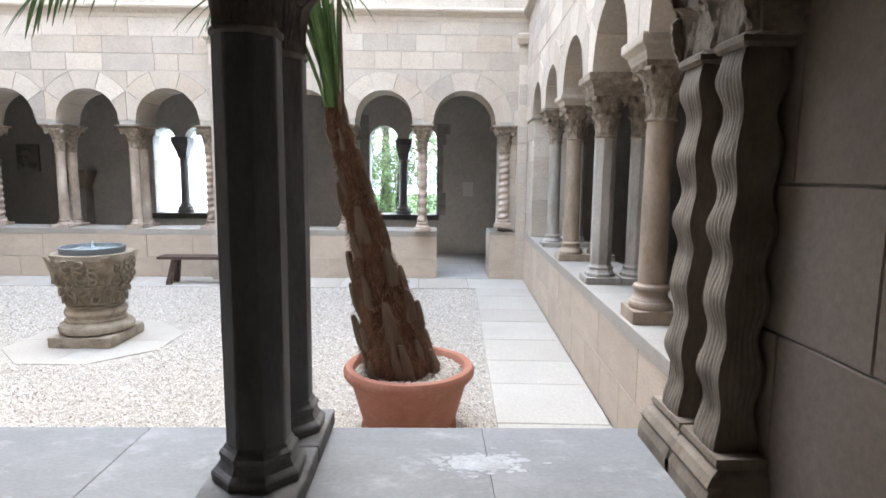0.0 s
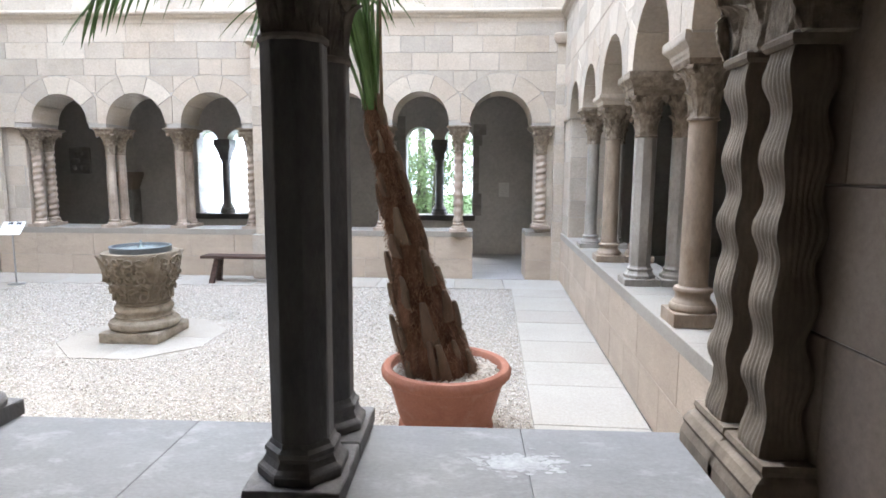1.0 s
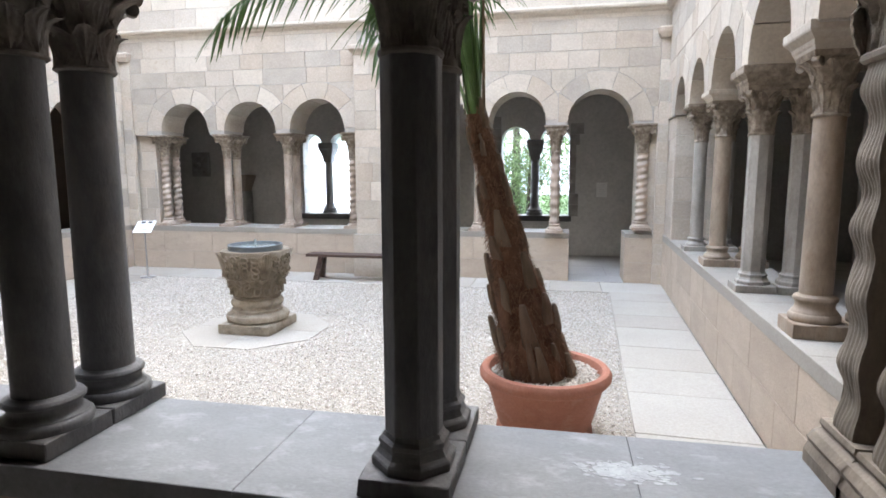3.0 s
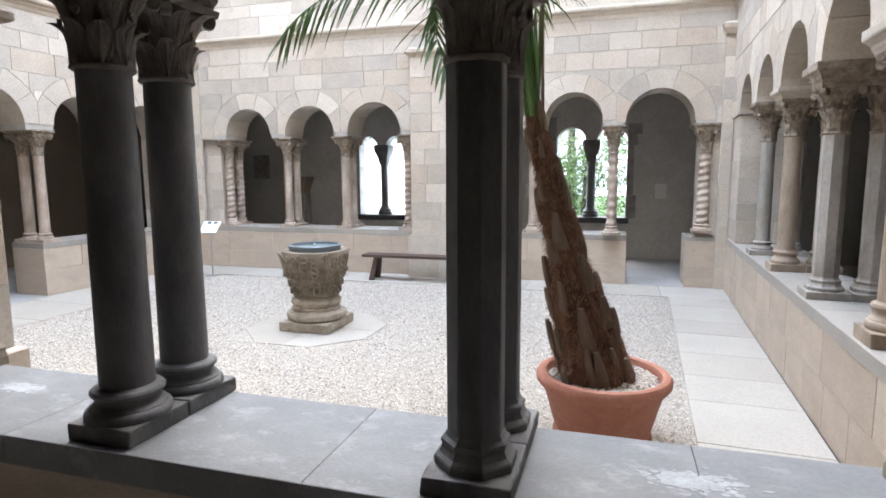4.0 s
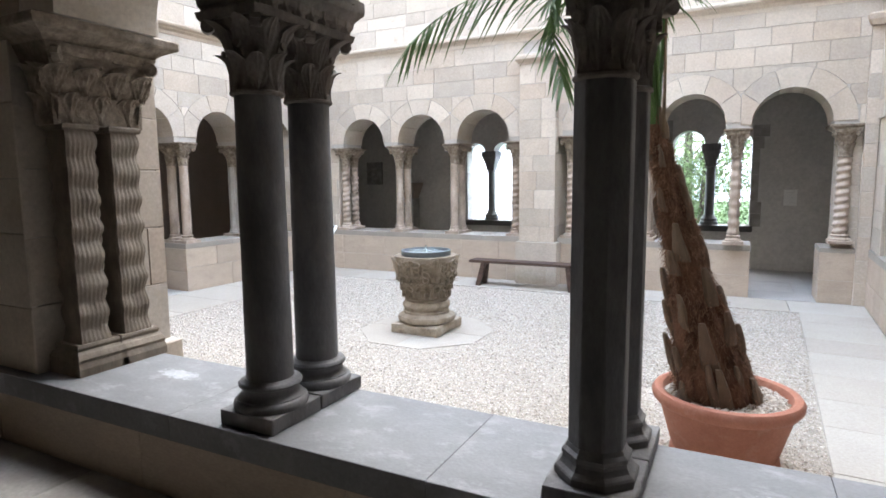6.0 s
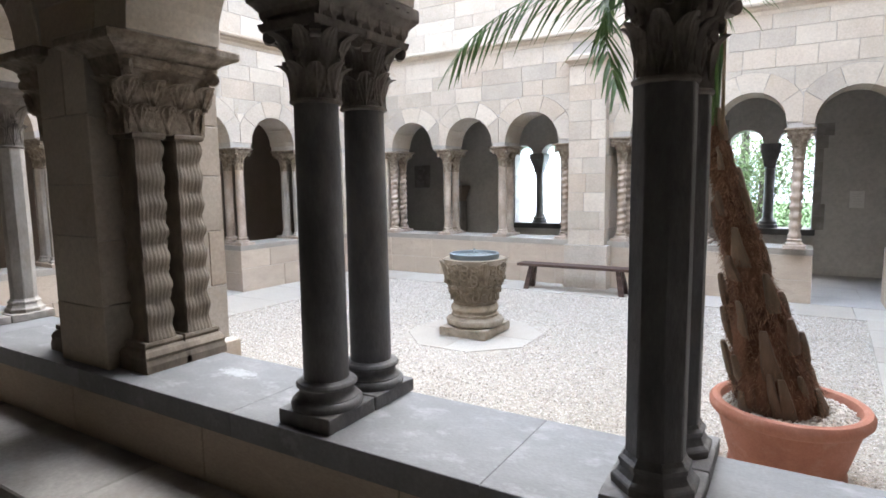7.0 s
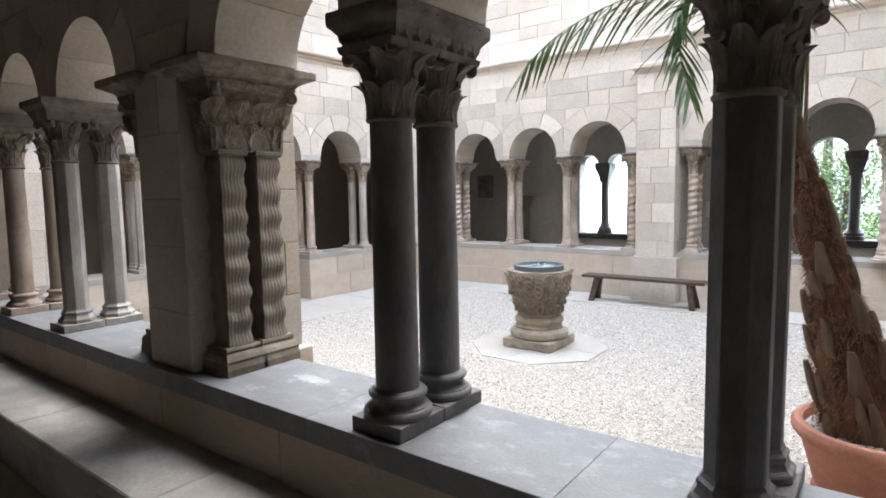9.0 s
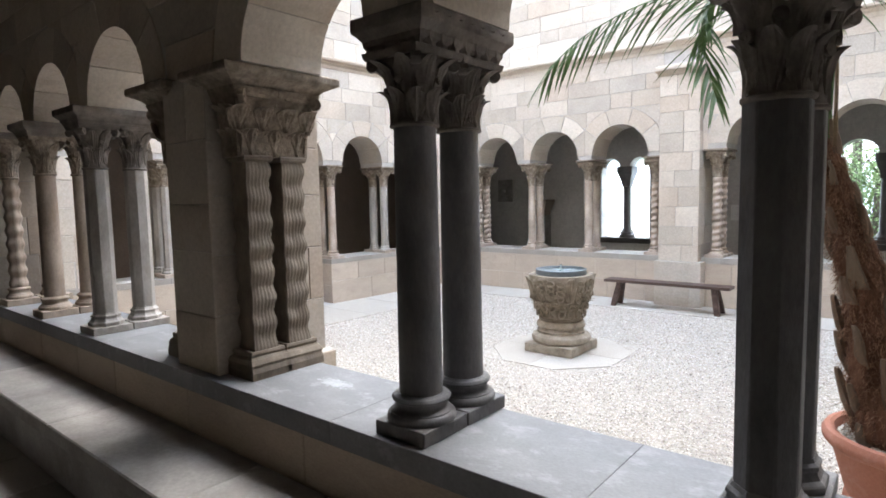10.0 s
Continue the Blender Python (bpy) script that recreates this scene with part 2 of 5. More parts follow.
def square_stack(profile, bm=None, cx=0.0, cy=0.0):
    """Mouldings round a rectangle: (half x, half y, z) from bottom to top."""
    bm = bm or bmesh.new()
    return rings(bm, [[(cx - a, cy - b, z), (cx + a, cy - b, z), (cx + a, cy + b, z), (cx - a, cy + b, z)] for a, b, z in profile])


def prism(poly, w0, w1, m, chamfer=0.004):
    """A block from an outline in the wall's plane (u, z), w0 in front to w1 behind, its front edge eased."""
    cu, cz = sum(p[0] for p in poly) / len(poly), sum(p[1] for p in poly) / len(poly)
    size = max(max(p[0] for p in poly) - min(p[0] for p in poly), max(p[1] for p in poly) - min(p[1] for p in poly))
    k = 1 - 2 * chamfer / size
    loops = [[(u, w1, z) for u, z in poly], [(u, w0 + chamfer, z) for u, z in poly],
             [(cu + (u - cu) * k, w0, cz + (z - cz) * k) for u, z in poly]]
    bm = rings(bmesh.new(), [[m @ Vector(p) for p in loop] for loop in loops])
    return bm


def clip(poly, nu, nz, d):
    """Keeps the part of the outline where nu * u + nz * z <= d."""
    out = []
    for a, b in zip(poly, poly[1:] + poly[:1]):
        da, db = nu * a[0] + nz * a[1] - d, nu * b[0] + nz * b[1] - d
        if da <= 0:
            out.append(a)
        if da * db < 0:
            s = da / (da - db)
            out.append((a[0] + (b[0] - a[0]) * s, a[1] + (b[1] - a[1]) * s))
    return out


NORTH = Matrix(((1, 0, 0, 0), (0, 1, 0, 9.34), (0, 0, 1, 0), (0, 0, 0, 1)))


def skew(x, y):
    """The court is not quite square: its east and west sides lean a little."""
    return Matrix.Translation((x, y, 0)) @ Matrix.Rotation(radians(-2.35), 4, "Z") @ Matrix.Translation((-x, -y, 0))


SKEW_E, SKEW_W = skew(1.32, 9.34), skew(-7.85, 9.34)
EAST = SKEW_E @ Matrix(((0, 1, 0, 1.32), (-1, 0, 0, 0), (0, 0, 1, 0), (0, 0, 0, 1)))
WEST = SKEW_W @ Matrix(((0, -1, 0, -7.85), (1, 0, 0, 0), (0, 0, 1, 0), (0, 0, 0, 1)))
SOUTH_IN = Matrix(((1, 0, 0, 0), (0, 1, 0, 1.66), (0, 0, 1, 0), (0, 0, 0, 1)))
SOUTH_OUT = Matrix(((-1, 0, 0, 0), (0, -1, 0, 2.16), (0, 0, 1, 0), (0, 0, 0, 1)))


def arch_points(uc, zc, r, n=24, a0=math.pi, a1=0.0):
    return [(uc + r * math.cos(a0 + (a1 - a0) * i / n), zc + r * math.sin(a0 + (a1 - a0) * i / n)) for i in range(n + 1)]


def wall_core(name, m, u0, u1, z0, z1, w0, w1, arches, material, label):
    """The wall over an arcade; arches: (centre, radius, height of the arch's centre), open to the wall's foot."""
    poly = [(u0, z1), (u0, z0)]
    for uc, r, zc in sorted(arches):
        poly += [(uc - r - 0.012, z0)] + arch_points(uc, zc, r + 0.012) + [(uc + r + 0.012, z0)]
    poly += [(u1, z0), (u1, z1)]
    bm = rings(bmesh.new(), [[m @ Vector((u, w, z)) for u, z in poly] for w in (w0, w1)])
    ob = part(name, bm, material, None, label)
    return tagged(ob, category="wall", kind="structure")


def voussoirs(parent, m, arches, w0, w1, ring, count, limits, material):
    for uc, r, zc in arches:
        left = max([(uc + o) / 2 for o in limits if o < uc - 0.2], default=-99)
        right = min([(uc + o) / 2 for o in limits if o > uc + 0.2], default=99)
        for i in range(count):
            a0, a1 = math.pi * (1 - i / count) - 0.006, math.pi * (1 - (i + 1) / count) + 0.006
            poly = arch_points(uc, zc, r, 4, a0, a1) + arch_points(uc, zc, r + ring, 4, a1, a0)
            poly = clip(clip(poly, 1, 0, right - 0.003), -1, 0, -left - 0.003)
            if len(poly) >= 3:
                part("voussoir", prism(poly, w0, w1, m, 0.003), material, parent)


def ashlar(parent, m, u0, u1, z0, z1, w0, material, rng, arches=(), ring=0.0, high=0.27, long=0.56, name="block", blocked=()):
    """Courses of squared blocks, cut to the outside of the arch rings."""
    courses = max(1, round((z1 - z0) / high))
    z = z0
    cuts = [z0 + (z1 - z0) * (i + (rng.uniform(-0.12, 0.12) if 0 < i < courses else 0)) / courses for i in range(courses + 1)]

    def foot(u, za):
        for uc, r, zc in arches:
            if abs(u - uc) < r + ring + 0.004:
                za = max(za, zc + math.sqrt((r + ring + 0.004) ** 2 - (u - uc) ** 2))
        return za

    for k in range(courses):
        za, zb = cuts[k] + 0.0025, cuts[k + 1] - 0.0025
        u = u0 - rng.uniform(0.0, 0.4) * long
        while u < u1:
            step = long * rng.uniform(0.62, 1.4)
            a, b = max(u, u0) + 0.0025, min(u + step, u1) - 0.0025
            u += step
            if b - a < 0.05:
                continue
            n = 14 if arches and foot(a, za) + foot(b, za) + foot((a + b) / 2, za) > 3 * za + 0.001 else 1
            us = [a + (b - a) * i / n for i in range(n + 1)]
            run = []
            for p in us + [None]:
                if p is not None and foot(p, za) < zb - 0.012:
                    run.append(p)
                    continue
                if len(run) > 1 and run[-1] - run[0] > 0.03:
                    poly = [(q, foot(q, za)) for q in run] + [(run[-1], zb), (run[0], zb)]
                    part(name, prism(poly, w0 + rng.uniform(-0.002, 0.002), 0.03 + w0, m), material, parent)
                run = []


def moulding(name, m, u0, u1, profile, material, label):
    """A run of moulding: profile points (w, z), closed."""
    bm = rings(bmesh.new(), [[m @ Vector((u, w, z)) for w, z in profile] for u in (u0, u1)])
    return tagged(part(name, bm, material, None, label), category="moulding", kind="structure")


# ---- columns ----
def shaft_mesh(kind, r, h, seed=0):
    bm = bmesh.new()
    seg, rows = (8, 2) if kind == "octagon" else (40, 2) if kind == "round" else (36, 150)
    loops = []
    for k in range(rows + 1):
        z = h * k / rows
        t = k / rows
        loop = []
        for i in range(seg):
            a = 2 * math.pi * (i + (0.5 if kind == "octagon" else 0)) / seg
            q = r * (1 - 0.07 * t)
            if kind == "octagon":
                q = r * 1.05
            elif kind == "twist":
                q *= 1 + 0.13 * math.sin(a - z * 62)
            elif kind == "beads":
                q *= 1 + 0.11 * math.sin(z * 46) + 0.05 * math.cos(6 * a)
            elif kind == "carved":
                q *= 1 + 0.07 * math.cos(4 * a + z * 30) * math.cos(4 * a - z * 30)
            loop.append((q * math.cos(a), q * math.sin(a), z))
        loops.append(loop)
    rings(bm, loops)
    if kind == "octagon":
        bmesh.ops.bevel(bm, geom=[e for e in bm.edges if abs(e.verts[0].co.z - e.verts[1].co.z) > 0.1], offset=0.006, segments=1, affect="EDGES")
    return bm


def reeded_mesh(hx, hy, h, wave, amp, reeds):
    """A flat reeded pilaster whose reeds swell in waves."""
    bm = bmesh.new()
    rows, seg = int(h / 0.012), 132
    loops = []
    for k in range(rows + 1):
        z = h * k / rows
        loop = []
        side = seg // 4
        for i in range(seg):
            q, face = i // side, -1 + 2 * (i % side) / side
            wander = 0.18 * math.sin(z * 9 + q) + 0.1 * math.sin(z * 31 + 2 * q)
            swell = amp * math.sin(2 * math.pi * z / wave + wander) * (0.85 + 0.15 * math.sin(z * 17 + 3 * face))
            swell += 0.35 * amp * noise.noise((face * 1.5 + 3 * q, z * 14, amp * 900))
            d = swell - 0.0024 * abs(math.cos(face * math.pi * reeds / 2)) ** 3 * (1 if abs(face) < 0.97 else 0)
            ease = 1 - 0.06 * abs(face) ** 6
            ax, ay = (hx + d) * ease, face * (hy + 0.4 * swell) * ease
            if q % 2:
                ax, ay = (hy + d * 0.6) * ease, face * (hx + swell) * ease
            loop.append(((ax, ay, z), (-ay, ax, z), (-ax, -ay, z), (ay, -ax, z))[q])
        loops.append(loop)
    return rings(bm, loops)


def base_mesh(r, h, kind):
    seg = 8 if kind == "octagon" else 40
    pl = h * 0.34
    prof = [(r * 1.48, pl), (r * 1.56, pl + 0.03 * h), (r * 1.58, pl + 0.1 * h), (r * 1.55, pl + 0.17 * h), (r * 1.45, pl + 0.215 * h), (r * 1.42, pl + 0.22 * h), (r * 1.40, pl + 0.25 * h), (r * 1.27, pl + 0.29 * h), (r * 1.19, pl + 0.36 * h), (r * 1.2, pl + 0.42 * h),
            (r * 1.22, pl + 0.47 * h), (r * 1.33, pl + 0.51 * h), (r * 1.35, pl + 0.56 * h), (r * 1.28, pl + 0.61 * h), (r * 1.1, pl + 0.63 * h), (r * 1.04, h)]
    if kind == "octagon":
        prof = [(r * 1.42, pl), (r * 1.44, pl + 0.16 * h), (r * 1.40, pl + 0.20 * h), (r * 1.27, pl + 0.26 * h), (r * 1.17, pl + 0.36 * h), (r * 1.15, pl + 0.42 * h), (r * 1.20, pl + 0.45 * h), (r * 1.19, pl + 0.52 * h), (r * 1.06, pl + 0.58 * h), (r * 1.0, h)]
    bm = bmesh.new()
    turn = math.pi / 8 if kind == "octagon" else 0
    k = 1.06 if kind == "octagon" else 1
    rings(bm, [[(k * q * math.cos(2 * math.pi * i / seg + turn), k * q * math.sin(2 * math.pi * i / seg + turn), z) for i in range(seg)] for q, z in prof])
    return bm


def add_leaf(bm, pos, angle, width, height, lean, curl, ribs=3):
    """A carved leaf that stands on pos, faces out at angle, leans outward and curls over at its tip."""
    nx, nz = 14, 11
    out, side = Vector((math.cos(angle), math.sin(angle), 0)), Vector((-math.sin(angle), math.cos(angle), 0))
    front, back = [], []
    for k in range(nz + 1):
        t = k / nz
        w = width * (0.5 + 0.34 * math.sin(t * 2.4)) * (1 - max(0, t - 0.74) * 2.2) * (1 + 0.04 * math.cos(t * 34))
        push = lean * t ** 1.6 + (curl * ((t - 0.72) / 0.28) ** 1.3 if t > 0.72 else 0)
        drop = 0.35 * curl * ((t - 0.8) / 0.2) ** 2 if t > 0.8 else 0
        fa, ba = [], []
        for i in range(nx + 1):
            s = 2 * i / nx - 1
            dent = -0.16 * width * s * s + 0.055 * width * math.cos(2.0 * math.pi * ribs * (0.8 * abs(s) - 0.5 * t)) + 0.13 * width * math.exp(-(s / 0.14) ** 2)
            p = Vector(pos) + out * (push + dent) + side * (w * s) + Vector((0, 0, height * t - drop))
            fa.append(bm.verts.new(p))
            ba.append(bm.verts.new(p - out * (0.16 * width + 0.2 * push)))
        front.append(fa)
        back.append(ba)
    for k in range(nz):
        for i in range(nx):
            bm.faces.new((front[k][i], front[k][i + 1], front[k + 1][i + 1], front[k + 1][i]))
            bm.faces.new((back[k][i + 1], back[k][i], back[k + 1][i], back[k + 1][i + 1]))
        bm.faces.new((front[k][0], front[k + 1][0], back[k + 1][0], back[k][0]))
        bm.faces.new((front[k + 1][nx], front[k][nx], back[k][nx], back[k + 1][nx]))
    for i in range(nx):
        bm.faces.new((front[nz][i], front[nz][i + 1], back[nz][i + 1], back[nz][i]))
        bm.faces.new((front[0][i + 1], front[0][i], back[0][i], back[0][i + 1]))


def add_scroll(bm, c, axis, r, width):
    """A volute: a spiral band round axis."""
    axis = Vector(axis).normalized()
    up = Vector((0, 0, 1))
    side = axis.cross(up).normalized()
    loops = []
    for i in range(25):
        a = i / 24 * 4.2 * math.pi
        q = r * (1 - 0.75 * i / 24)
        mid = Vector(c) + side * (q * math.cos(a)) + up * (q * math.sin(a))
        nrm = side * math.cos(a) + up * math.sin(a)
        th = r * 0.22 * (1 - 0.5 * i / 24)
        loops.append([mid + axis * width + nrm * th, mid - axis * width + nrm * th, mid - axis * width - nrm * th, mid + axis * width - nrm * th])
    rings(bm, loops)
    rings(bm, [[Vector(c) + axis * (width * s) + side * (r * q * math.cos(a)) + up * (r * q * math.sin(a)) for a in [2 * math.pi * j / 14 for j in range(14)]] for s, q in ((-0.7, 0.9), (0.7, 0.9), (0.8, 0.3), (1.2, 0.25))])


def add_ring(bm, c, axis, a, b, tube, turn=0.0):
    """An oval loop of carved strapwork facing along axis."""
    axis = Vector(axis).normalized()
    up0 = Vector((0, 0, 1))
    side0 = axis.cross(up0).normalized()
    side, up = side0 * math.cos(turn) + up0 * math.sin(turn), up0 * math.cos(turn) - side0 * math.sin(turn)
    n, k = 14, 5
    rows = []
    for i in range(n):
        t = 2 * math.pi * i / n
        nrm = side * math.cos(t) + up * math.sin(t)
        mid = Vector(c) + side * (a * math.cos(t)) + up * (b * math.sin(t))
        rows.append([bm.verts.new(mid + nrm * (tube * math.cos(p)) + axis * (1.3 * tube * math.sin(p))) for p in [2 * math.pi * j / k for j in range(k)]])
    for i in range(n):
        for j in range(k):
            bm.faces.new((rows[i][j], rows[(i + 1) % n][j], rows[(i + 1) % n][(j + 1) % k], rows[i][(j + 1) % k]))


def capital_mesh(r, top, h, style=0, seed=0):
    """A bell with two tiers of leaves, corner scrolls and a square head."""
    rng = random.Random(seed)
    bm = bmesh.new()
    pieces = []

    def leaf(*a):
        pieces.append(("leaf", bmesh.new()))
        add_leaf(pieces[-1][1], *a)

    def scroll(*a):
        pieces.append(("scroll", bmesh.new()))
        add_scroll(pieces[-1][1], *a)

    seg = 32
    loops = []
    for q, z in ((1.03, 0.0), (1.10, 0.02), (1.10, 0.045), (1.0, 0.06), (0.90, 0.3), (0.92, 0.55), (1.05, 0.78), (1.40, 0.92)):
        blend = max(0.0, (z - 0.5) / 0.42)
        loop = []
        for i in range(seg):
            a = 2 * math.pi * i / seg
            c, s = math.cos(a), math.sin(a)
            sq = min(1 / max(abs(c), 1e-6), 1 / max(abs(s), 1e-6))
            rad = r * q * (1 - blend) + top * 0.84 * min(sq, 1.3) * blend
            loop.append((rad * c, rad * s, z * h))
        loops.append(loop)
    rings(bm, loops)
    n = 8 if style != 2 else 6
    for tier, (z0, hh, q, wid) in enumerate(((0.06, 0.47, 0.98, 0.44), (0.30, 0.60, 0.98, 0.46))):
        for i in range(n):
            a = 2 * math.pi * (i + 0.5 * tier) / n + rng.uniform(-0.04, 0.04)
            leaf((r * q * math.cos(a), r * q * math.sin(a), z0 * h), a, r * wid * 1.15, hh * h * rng.uniform(0.94, 1.05),
                     r * (0.24 + 0.40 * tier), r * (0.34 + 0.06 * tier), 3 if style else 2)
    for sx in (-1, 1):
        for sy in (-1, 1):
            scroll((sx * top * 0.79, sy * top * 0.79, 0.83 * h), (sx, -sy, 0), 0.085 * h, 0.03 * h + 0.010)
    for i in range(8):
        a = 2 * math.pi * (i + 0.25) / 8
        scroll((r * 1.25 * math.cos(a), r * 1.25 * math.sin(a), (0.48 if i % 2 else 0.60) * h), (math.cos(a), math.sin(a), 0), 0.05 * h, 0.02 * h)
    if style != 1:
        for i in range(4):
            a = math.pi / 2 * i
            leaf((top * 0.72 * math.cos(a), top * 0.72 * math.sin(a), 0.62 * h), a, r * 0.42, 0.32 * h, r * 0.1, r * 0.2, 3)
    square_stack([(top * 0.93, top * 0.93, 0.9 * h), (top * 0.97, top * 0.97, 0.93 * h), (top, top, h)], bm)
    return bm, pieces


def abacus_mesh(hx, hy, h, carved=False):
    return square_stack([(hx * 0.74, hy * 0.86, 0), (hx * 0.76, hy * 0.87, 0.12 * h), (hx * 0.80, hy * 0.89, 0.2 * h), (hx * 0.82, hy * 0.90, 0.36 * h),
                         (hx * 0.92, hy * 0.955, 0.52 * h), (hx * 0.985, hy * 0.99, 0.6 * h), (hx, hy, 0.68 * h), (hx, hy, 0.94 * h), (hx * 0.99, hy * 0.995, h)])


MESHES = {}


def cached(key, build, name, material, smooth=True):
    if key not in MESHES:
        MESHES[key] = finish(build(), name, material, smooth)
    return MESHES[key]


def with_pieces(key, build, material, parent, label, m=None):
    """A capital and, under it, each of its carved leaves and scrolls."""
    if key not in MESHES:
        bell, pieces = build()
        MESHES[key] = (finish(bell, "capital", material, True), [(n, finish(b, n, material, True)) for n, b in pieces])
    cap = part("capital", MESHES[key][0], material, parent, label, m)
    for n, me in MESHES[key][1]:
        part(n, me, material, cap)
    return cap


def plinth_mesh(a, b, h, seed):
    bm = box(-a, a, -b, b, 0, h, 0.007)
    rng = random.Random(seed)
    bmesh.ops.subdivide_edges(bm, edges=[e for e in bm.edges if e.calc_length() > 0.1], cuts=5, use_grid_fill=True)
    for v in bm.verts:
        w = 0.005 * noise.noise(v.co * 19 + Vector((seed, 0, 0))) + rng.uniform(-0.0012, 0.0012)
        if v.co.z > 0.01:
            v.co += Vector((w * (1 if v.co.x > 0 else -1), -abs(w) * (1 if v.co.y > 0 else -1), -abs(w)))
    return bm


def column_pair(m, kinds, r, z0, z1, stone_mat, cap_mat, label, ab_mat=None, gap=0.15, base_h=0.20, cap_h=0.33, ab_h=0.12, ab=(0.20, 0.33), style=0, group="", singles=(0, 1), rich=False):
    """Two columns one behind the other across the wall under one impost block."""
    ab_mat = ab_mat or cap_mat
    e = thing("column_pair", label, "column", m, group)
    top = min(0.175, ab[0] * 0.9)
    for j in singles:
        kind = kinds[j % len(kinds)]
        y = (-gap, gap)[j]
        at = lambda z: Matrix.Translation((0, y, z))
        pl = base_h * 0.34
        part("plinth", cached(("pl", r, gap, pl, j), lambda: plinth_mesh(0.138, gap - 0.003, pl + 0.004, j + int(r * 999)), "plinth", stone_mat, False), stone_mat, e, m=at(z0))
        part("base", cached(("base", kind == "octagon", r, base_h, stone_mat.name), lambda: base_mesh(r, base_h, kind), "base", stone_mat, kind != "octagon"), stone_mat, e, m=at(z0))
        zc = z1 - ab_h - cap_h
        part("shaft", cached(("shaft", kind, r, round(zc - z0 - base_h, 3), stone_mat.name), lambda: shaft_mesh(kind, r, zc - z0 - base_h + 0.004), "shaft", stone_mat, kind != "octagon"), stone_mat, e, m=at(z0 + base_h - 0.002))
        with_pieces(("cap", r, round(top, 3), cap_h, style + j, cap_mat.name), lambda: capital_mesh(r, min(top, gap), cap_h, (style + j) % 3, style * 7 + j), cap_mat, e, "carved leaf capital", at(zc))
    block = part("abacus", cached(("ab", ab, ab_h, ab_mat.name), lambda: abacus_mesh(ab[0], ab[1], ab_h), "abacus", ab_mat, False), ab_mat, e, m=Matrix.Translation((0, 0, z1 - ab_h)))
    if rich:
        for k in range(4):
            along, across = (ab[1], ab[0]) if k % 2 == 0 else (ab[0], ab[1])
            count = 7 if k % 2 == 0 else 4
            for i in range(count):
                u = along * 0.84 * (2 * (i + 0.5) / count - 1)
                x, y = ((across * 0.79, u), (u, across * 0.86), (-across * 0.79, u), (u, -across * 0.86))[k]
                bm = bmesh.new()
                add_leaf(bm, (x, y, 0.004), k * math.pi / 2, 0.048, ab_h * 0.84, 0.022, 0.024, 3)
                part("leaf", bm, ab_mat, block, smooth=True)
    return e

# ---- the court's ground ----
rng = random.Random(4)
tagged(part("ground", box(-40, 34, -8, 48, -0.30, -0.06), LAWN, None, "grass ground round the building"), category="ground", kind="structure")
tagged(part("garden_bed", box(-6.75, 0.53, 2.19, 8.55, -0.07, -0.012), GRAVEL_BED, None, "bed of pale gravel in the court"), category="ground", kind="structure")


def pebbles(name, count, pick, size, label, seed):
    """Loose pebbles: squashed octahedra, each with its own turn and tone."""
    r = np.random.default_rng(seed)
    pts = pick(r, count)
    n = len(pts)
    base = np.array([(1, 0, 0), (0, 1, 0), (-1, 0, 0), (0, -1, 0), (0, 0, 1), (0, 0, -1)], float)
    tri = np.array([(0, 1, 4), (1, 2, 4), (2, 3, 4), (3, 0, 4), (1, 0, 5), (2, 1, 5), (3, 2, 5), (0, 3, 5)])
    s = size * r.uniform(0.55, 1.3, (n, 1, 1)) * np.concatenate([r.uniform(0.8, 1.4, (n, 1, 1)), r.uniform(0.7, 1.1, (n, 1, 1)), r.uniform(0.4, 0.75, (n, 1, 1))], 2)
    v = base[None] * s + r.normal(0, 0.16, (n, 6, 3)) * s
    a = r.uniform(0, 6.28, n)
    c, d = np.cos(a)[:, None], np.sin(a)[:, None]
    v = np.stack([v[..., 0] * c - v[..., 1] * d, v[..., 0] * d + v[..., 1] * c, v[..., 2]], 2) + pts[:, None]
    f = (tri[None] + 6 * np.arange(n)[:, None, None]).reshape(-1, 3)
    me = bpy.data.meshes.new(name)
    me.from_pydata(v.reshape(-1, 3).tolist(), [], f.tolist())
    me.materials.append(PEBBLE)
    return tagged(new(name, me), label, "gravel", kind="stuff")


def court_spots(r, n):
    x, y = r.uniform(-6.74, 0.52, n), r.uniform(2.2, 8.54, n)
    keep = (np.maximum(abs(x + 3.43), abs(y - 5.83)) > 0.70) & (np.hypot(x + 3.43, y - 5.83) > 0.76)
    keep &= x < 0.53 + 0.041 * (y - 9.34)
    return np.stack([x, y, r.uniform(-0.014, 0.002, n)], 1)[keep]


pebbles("gravel", 120000, court_spots, 0.0088, "pale mixed gravel spread over the court", 3)

# paving strips round the gravel
paving = tagged(part("pavement", box(-8.15, 1.34, 2.10, 9.36, -0.16, -0.075), MORTAR, None, "pale stone paving round the gravel"), category="pavement", kind="structure")


def slab(name, x0, x1, y0, y1, z0, z1, material, parent, ease=0.004):
    bm = rings(bmesh.new(), [[(x0, y0, z0), (x1, y0, z0), (x1, y1, z0), (x0, y1, z0)], [(x0, y0, z1 - ease), (x1, y0, z1 - ease), (x1, y1, z1 - ease), (x0, y1, z1 - ease)],
                             [(x0 + ease, y0 + ease, z1), (x1 - ease, y0 + ease, z1), (x1 - ease, y1 - ease, z1), (x0 + ease, y1 - ease, z1)]])
    return part(name, bm, material, parent)


